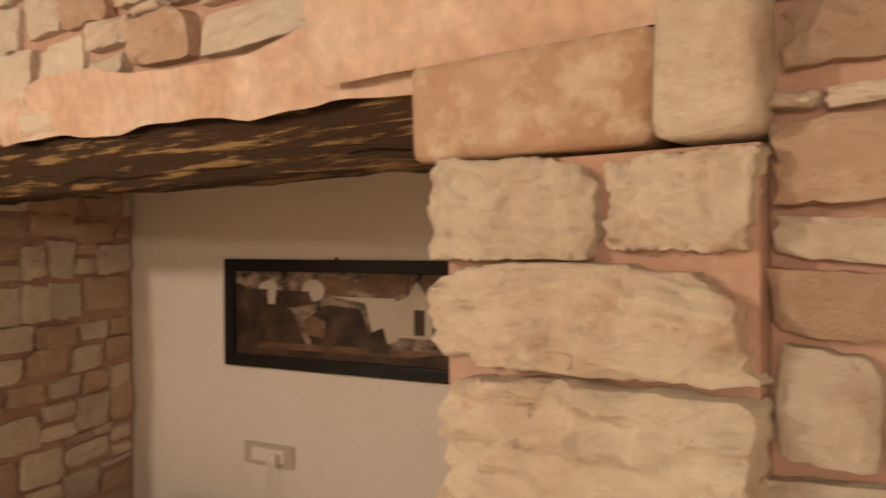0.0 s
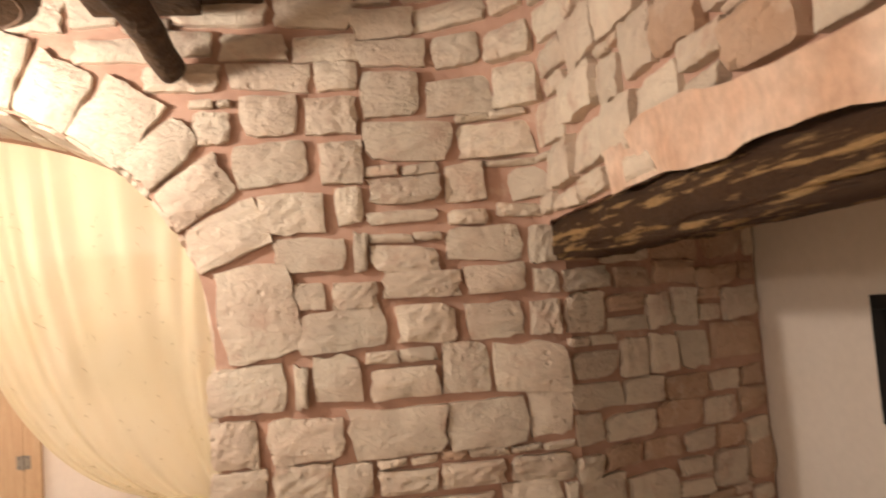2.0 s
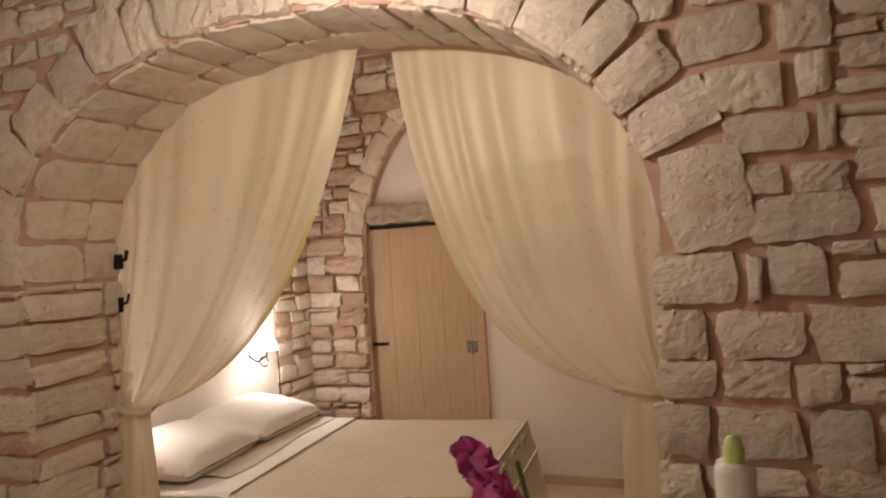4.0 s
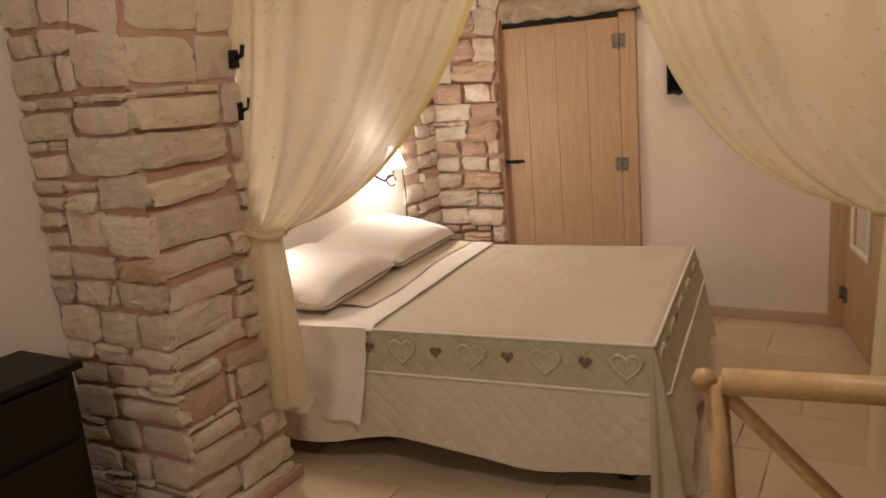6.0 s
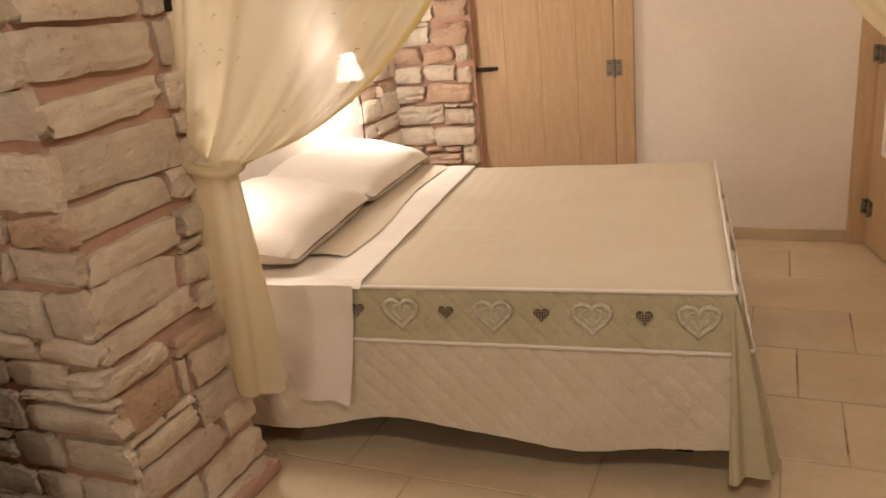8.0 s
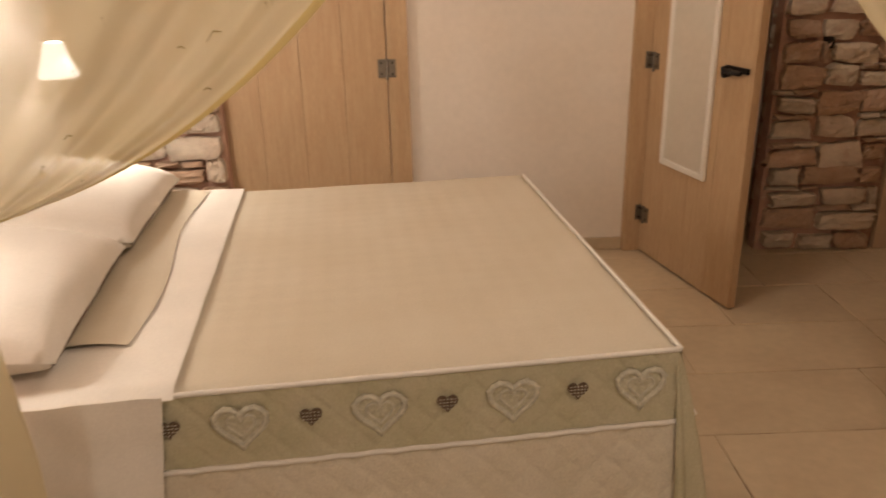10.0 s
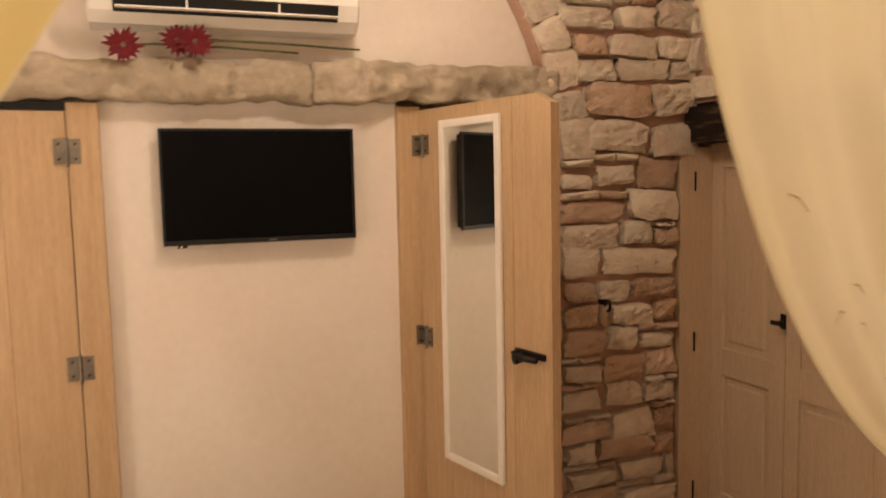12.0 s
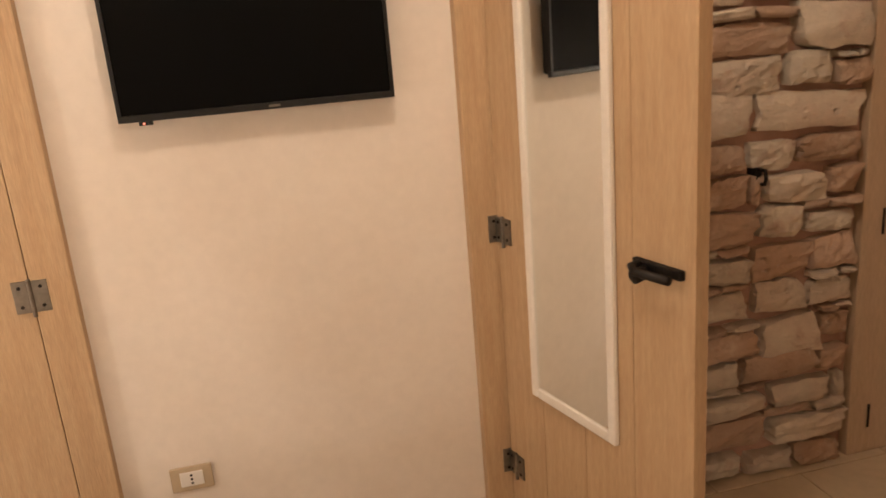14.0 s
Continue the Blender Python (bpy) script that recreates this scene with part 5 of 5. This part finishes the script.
# local x runs from the hinge to the free edge, local y < 0 faces the bedroom
for k in range(4):
    x0 = k * DW / 4
    part("plank", outline([(x0 + 0.001, 0.012), (x0 + DW / 4 - 0.001, 0.012), (x0 + DW / 4 - 0.001, 1.955 - (0.035 if k == 3 else 0)), (x0 + DW / 4 - (0.08 if k == 3 else 0.002), 1.958), (x0 + 0.001, 1.958)], -0.019, 0.019), OAK, door_b)
for z in (0.222, 1.02, 1.816):
    hinge(door_b, 0.036, -0.019, z, 0.040)
bolt = part("latch", box(0.615, 0.77, -0.034, -0.019, 1.046, 1.070, 0.004), IRON, door_b, "black iron latch")
part("lever", tube([(0.64, -0.034, 1.058), (0.64, -0.058, 1.058), (0.66, -0.064, 1.05), (0.76, -0.06, 1.052)], 0.011, 10), IRON, bolt, smooth=True)
part("knob", tube([(0.66, -0.034, 1.045), (0.66, -0.07, 1.04)], 0.018, 12), IRON, bolt, smooth=True)
mir = thing("door_mirror", (0, 0, 0), "long narrow mirror in a white frame on the oak door", "mirror")
mir.matrix_basis = door_b.matrix_basis.copy()
M0, M1, MZ0, MZ1 = 0.165, 0.545, 0.535, 1.905
for nm, b in (("frame_side", box(M0, M0 + 0.03, -0.036, -0.0195, MZ0, MZ1, 0.006)), ("frame_side", box(M1 - 0.03, M1, -0.036, -0.0195, MZ0, MZ1, 0.006)), ("frame_top", box(M0 + 0.03, M1 - 0.03, -0.035, -0.0195, MZ1 - 0.03, MZ1, 0.005)), ("frame_bottom", box(M0 + 0.03, M1 - 0.03, -0.035, -0.0195, MZ0, MZ0 + 0.03, 0.005))):
    part(nm, b, WHITE_FRAME, mir)
MC, MH = (M0 + M1) / 2, (M1 - M0) / 2 - 0.026
part("mirror_glass", box(-MH, MH, -0.003, 0.003, MZ0 + 0.028, MZ1 - 0.028), mirror_mat, mir).matrix_basis = pose(MC, -0.0255, 0)

tv = thing("television", (-0.567, 5.150, 1.664), "black flat television hung on a white wall", "television")
TW2, TH2 = 0.366, 0.218
part("back", box(-TW2 + 0.01, TW2 - 0.01, 0.012, 0.04, -TH2 + 0.01, TH2 - 0.01, 0.008), BLACK, tv)
part("bezel", join(box(-TW2, TW2, -0.004, 0.012, TH2 - 0.010, TH2, 0.002), box(-TW2, TW2, -0.004, 0.012, -TH2, -TH2 + 0.018, 0.002), box(-TW2, -TW2 + 0.010, -0.0039, 0.012, -TH2 + 0.018, TH2 - 0.010), box(TW2 - 0.010, TW2, -0.0039, 0.012, -TH2 + 0.018, TH2 - 0.010)), BLACK, tv)
part("screen", box(-TW2 + 0.01, TW2 - 0.01, 0.0, 0.012, -TH2 + 0.018, TH2 - 0.01), BLACK_GLOSS, tv)
part("mark", box(0.02, 0.05, -0.0055, -0.004, -TH2 + 0.006, -TH2 + 0.012), STEEL, tv)
part("foot_sensor", box(-TW2 + 0.05, -TW2 + 0.085, -0.004, 0.01, -TH2 - 0.010, -TH2, 0.002), BLACK, tv)
part("standby_light", box(-TW2 + 0.06, -TW2 + 0.066, -0.0055, -0.004, -TH2 - 0.007, -TH2 - 0.003), LED, tv)
part("bracket", box(-0.15, 0.15, 0.04, 0.064, -0.1, 0.1), BLACK, tv)

ac = thing("air_conditioner", (-0.665, 5.214, 2.24), "white wall air conditioner with its dark flap open", "air conditioner")
prof = [(0.0, 0.0), (-0.13, 0.0), (-0.175, 0.035), (-0.20, 0.09), (-0.20, 0.25), (-0.18, 0.285), (0.0, 0.29)]
bm = bmesh.new()
rows = [[bm.verts.new((x, yy, zz)) for yy, zz in prof] for x in (-0.475, -0.465, 0.465, 0.475)]
for v in rows[0] + rows[3]:
    v.co.y *= 0.96
for a, b in zip(rows, rows[1:]):
    for i in range(len(prof)):
        bm.faces.new((a[i], a[(i + 1) % len(prof)], b[(i + 1) % len(prof)], b[i]))
bm.faces.new(rows[0][::-1]), bm.faces.new(rows[3])
bmesh.ops.recalc_face_normals(bm, faces=bm.faces[:])
part("housing", bm, WHITE_GLOSS, ac)
slot = part("outlet", outline([(-0.18, 0.030), (-0.205, 0.085), (-0.19, 0.095), (-0.165, 0.045)], -0.39, 0.39, "x"), BLACK, ac, "dark air outlet")
part("flap", box(-0.385, 0.385, -0.222, -0.19, 0.040, 0.046, 0.002), WHITE_FRAME, ac)
for xx in (-0.15, 0.17):
    part("fin", box(xx - 0.003, xx + 0.003, -0.206, -0.18, 0.04, 0.08), WHITE_FRAME, ac)
part("maker_mark", box(-0.03, 0.02, -0.2015, -0.20, 0.12, 0.132), STEEL, ac)


def daisy(x, y, z, s, seed):
    r = random.Random(seed)
    root = thing("artificial_flower", (x, y, z), "dark red artificial daisy with a long stem on the stone shelf", "flower", "shelf flowers")
    for ring, n, tilt in ((1.0, 16, 0.2), (0.75, 13, 0.45), (0.45, 9, 0.8)):
        for k in range(n):
            a = 2 * math.pi * k / n + r.uniform(-0.1, 0.1)
            ll = s * ring * r.uniform(0.85, 1.1)

            def fn(u, v):
                w = 0.16 * s * math.sin(math.pi * (0.12 + 0.85 * u)) * (v - 0.5) * 2
                return (ll * u * math.cos(a) - w * math.sin(a), -tilt * ll * u * 0.6 - 0.004, ll * u * math.sin(a) + w * math.cos(a))
            part("petal", sheet(4, 2, fn), RED_PETAL, root)
    part("centre", lathe([(0.001, 0.012), (0.01, 0.008), (0.012, 0.0)], 10), HEART_DARK, root).rotation_euler = (math.pi / 2, 0, 0)
    part("stem", tube([(0, 0.01, 0), (0.1, 0.03, 0.012), (0.35, 0.045, 0.012), (0.62, 0.05, 0.002)], 0.004, 6), GREEN_STEM, root, smooth=True)
    return root


daisy(-1.03, 5.08, 2.165, 0.066, 1)
daisy(-0.85, 5.09, 2.19, 0.06, 2)
daisy(-0.79, 5.07, 2.185, 0.065, 3)

sock = thing("wall_outlet", (-0.927, 5.212, 0.365), "beige wall outlet with three holes", "socket")
part("plate", box(-0.062, 0.062, -0.010, 0, -0.04, 0.04, 0.004), TILE, sock)
part("insert", box(-0.034, 0.034, -0.013, -0.006, -0.024, 0.024, 0.003), WHITE_GLOSS, sock)
for k in (-1, 0, 1):
    part("hole", tube([(0, -0.012, k * 0.013), (0, -0.0142, k * 0.013)], 0.004, 10), BLACK, sock)
wh = thing("wall_hook", (0.93, 5.085, 1.09), "small black iron hook on the stone pier", "hook")
part("plate", box(-0.012, 0.012, 0.0, 0.05, -0.028, 0.028, 0.003), IRON, wh)
part("hook", tube([(0, 0, 0.022), (0, -0.03, 0.024), (0, -0.036, 0.0), (0, -0.03, -0.02), (0, -0.012, -0.022)], 0.006, 8), IRON, wh, smooth=True)
strike = thing("door_catch", (0.835, 5.20, 1.045), "black iron catch on the pier edge", "catch")
part("catch", box(-0.025, 0.02, -0.06, -0.0, -0.02, 0.02, 0.005), IRON, strike)

# closet
ll = thing("closet_lintel", (1.46, 4.62, 1.90), "dark cracked timber lintel above the closet doors", "beam")
bm = box(-0.085, 0.14, -0.66, 0.49, -0.085, 0.085)
bmesh.ops.subdivide_edges(bm, edges=[e for e in bm.edges if abs(e.verts[0].co.y - e.verts[1].co.y) > 1], cuts=30)
part("timber", roughen(bm, 0.012, 11), CHARRED, ll, smooth=False)
closet = tagged(new("door_3"), "limed wooden double closet door with raised panels", "door", kind="structure")
CX = 1.515
part("frame_post", box(1.335, CX + 0.05, 5.085, 5.128, 0, 1.80, 0.004), LIMED, closet)
part("frame_post", box(CX - 0.012, CX + 0.05, 4.00, 4.06, 0, 1.815, 0.004), LIMED, closet)
part("frame_head", box(CX - 0.013, CX + 0.05, 4.06, 5.083, 1.775, 1.815, 0.004), LIMED, closet)
for y0, y1 in ((4.62, 5.083), (4.062, 4.616)):
    a, b = y0 + 0.09, y1 - 0.075
    leaf = part("leaf", join(box(CX, CX + 0.035, y0, a, 0.01, 1.773, 0.003), box(CX, CX + 0.035, b, y1, 0.01, 1.773, 0.003), box(CX + 0.0005, CX + 0.035, a, b, 1.70, 1.773, 0.003), box(CX + 0.0005, CX + 0.035, a, b, 0.725, 0.855, 0.003), box(CX + 0.0005, CX + 0.035, a, b, 0.01, 0.15, 0.003)), LIMED, closet)
    for z0, z1 in ((0.855, 1.70), (0.15, 0.725)):
        part("panel", join(box(CX + 0.014, CX + 0.03, a, b, z0, z1), box(CX + 0.006, CX + 0.02, a + 0.035, b - 0.035, z0 + 0.035, z1 - 0.035, 0.006)), LIMED, leaf)
for z in (0.15, 0.88, 1.64):
    part("closet_hinge", tube([(CX - 0.10, 5.08, z - 0.045), (CX - 0.10, 5.08, z + 0.045)], 0.004, 8), IRON, closet)
kn = part("key_handle", tube([(CX, 4.63, 1.04), (CX - 0.04, 4.63, 1.04)], [0.012, 0.007], 10), IRON, closet, "small black iron handle", smooth=True)
part("grip", box(CX - 0.05, CX - 0.04, 4.585, 4.655, 1.03, 1.05, 0.004), IRON, kn)
part("plate", box(CX - 0.004, CX, 4.615, 4.645, 1.01, 1.075, 0.002), IRON, kn)

# ---------------------------------------------------------------- single stones
for job in stone_jobs:
    lay_stone(*job)
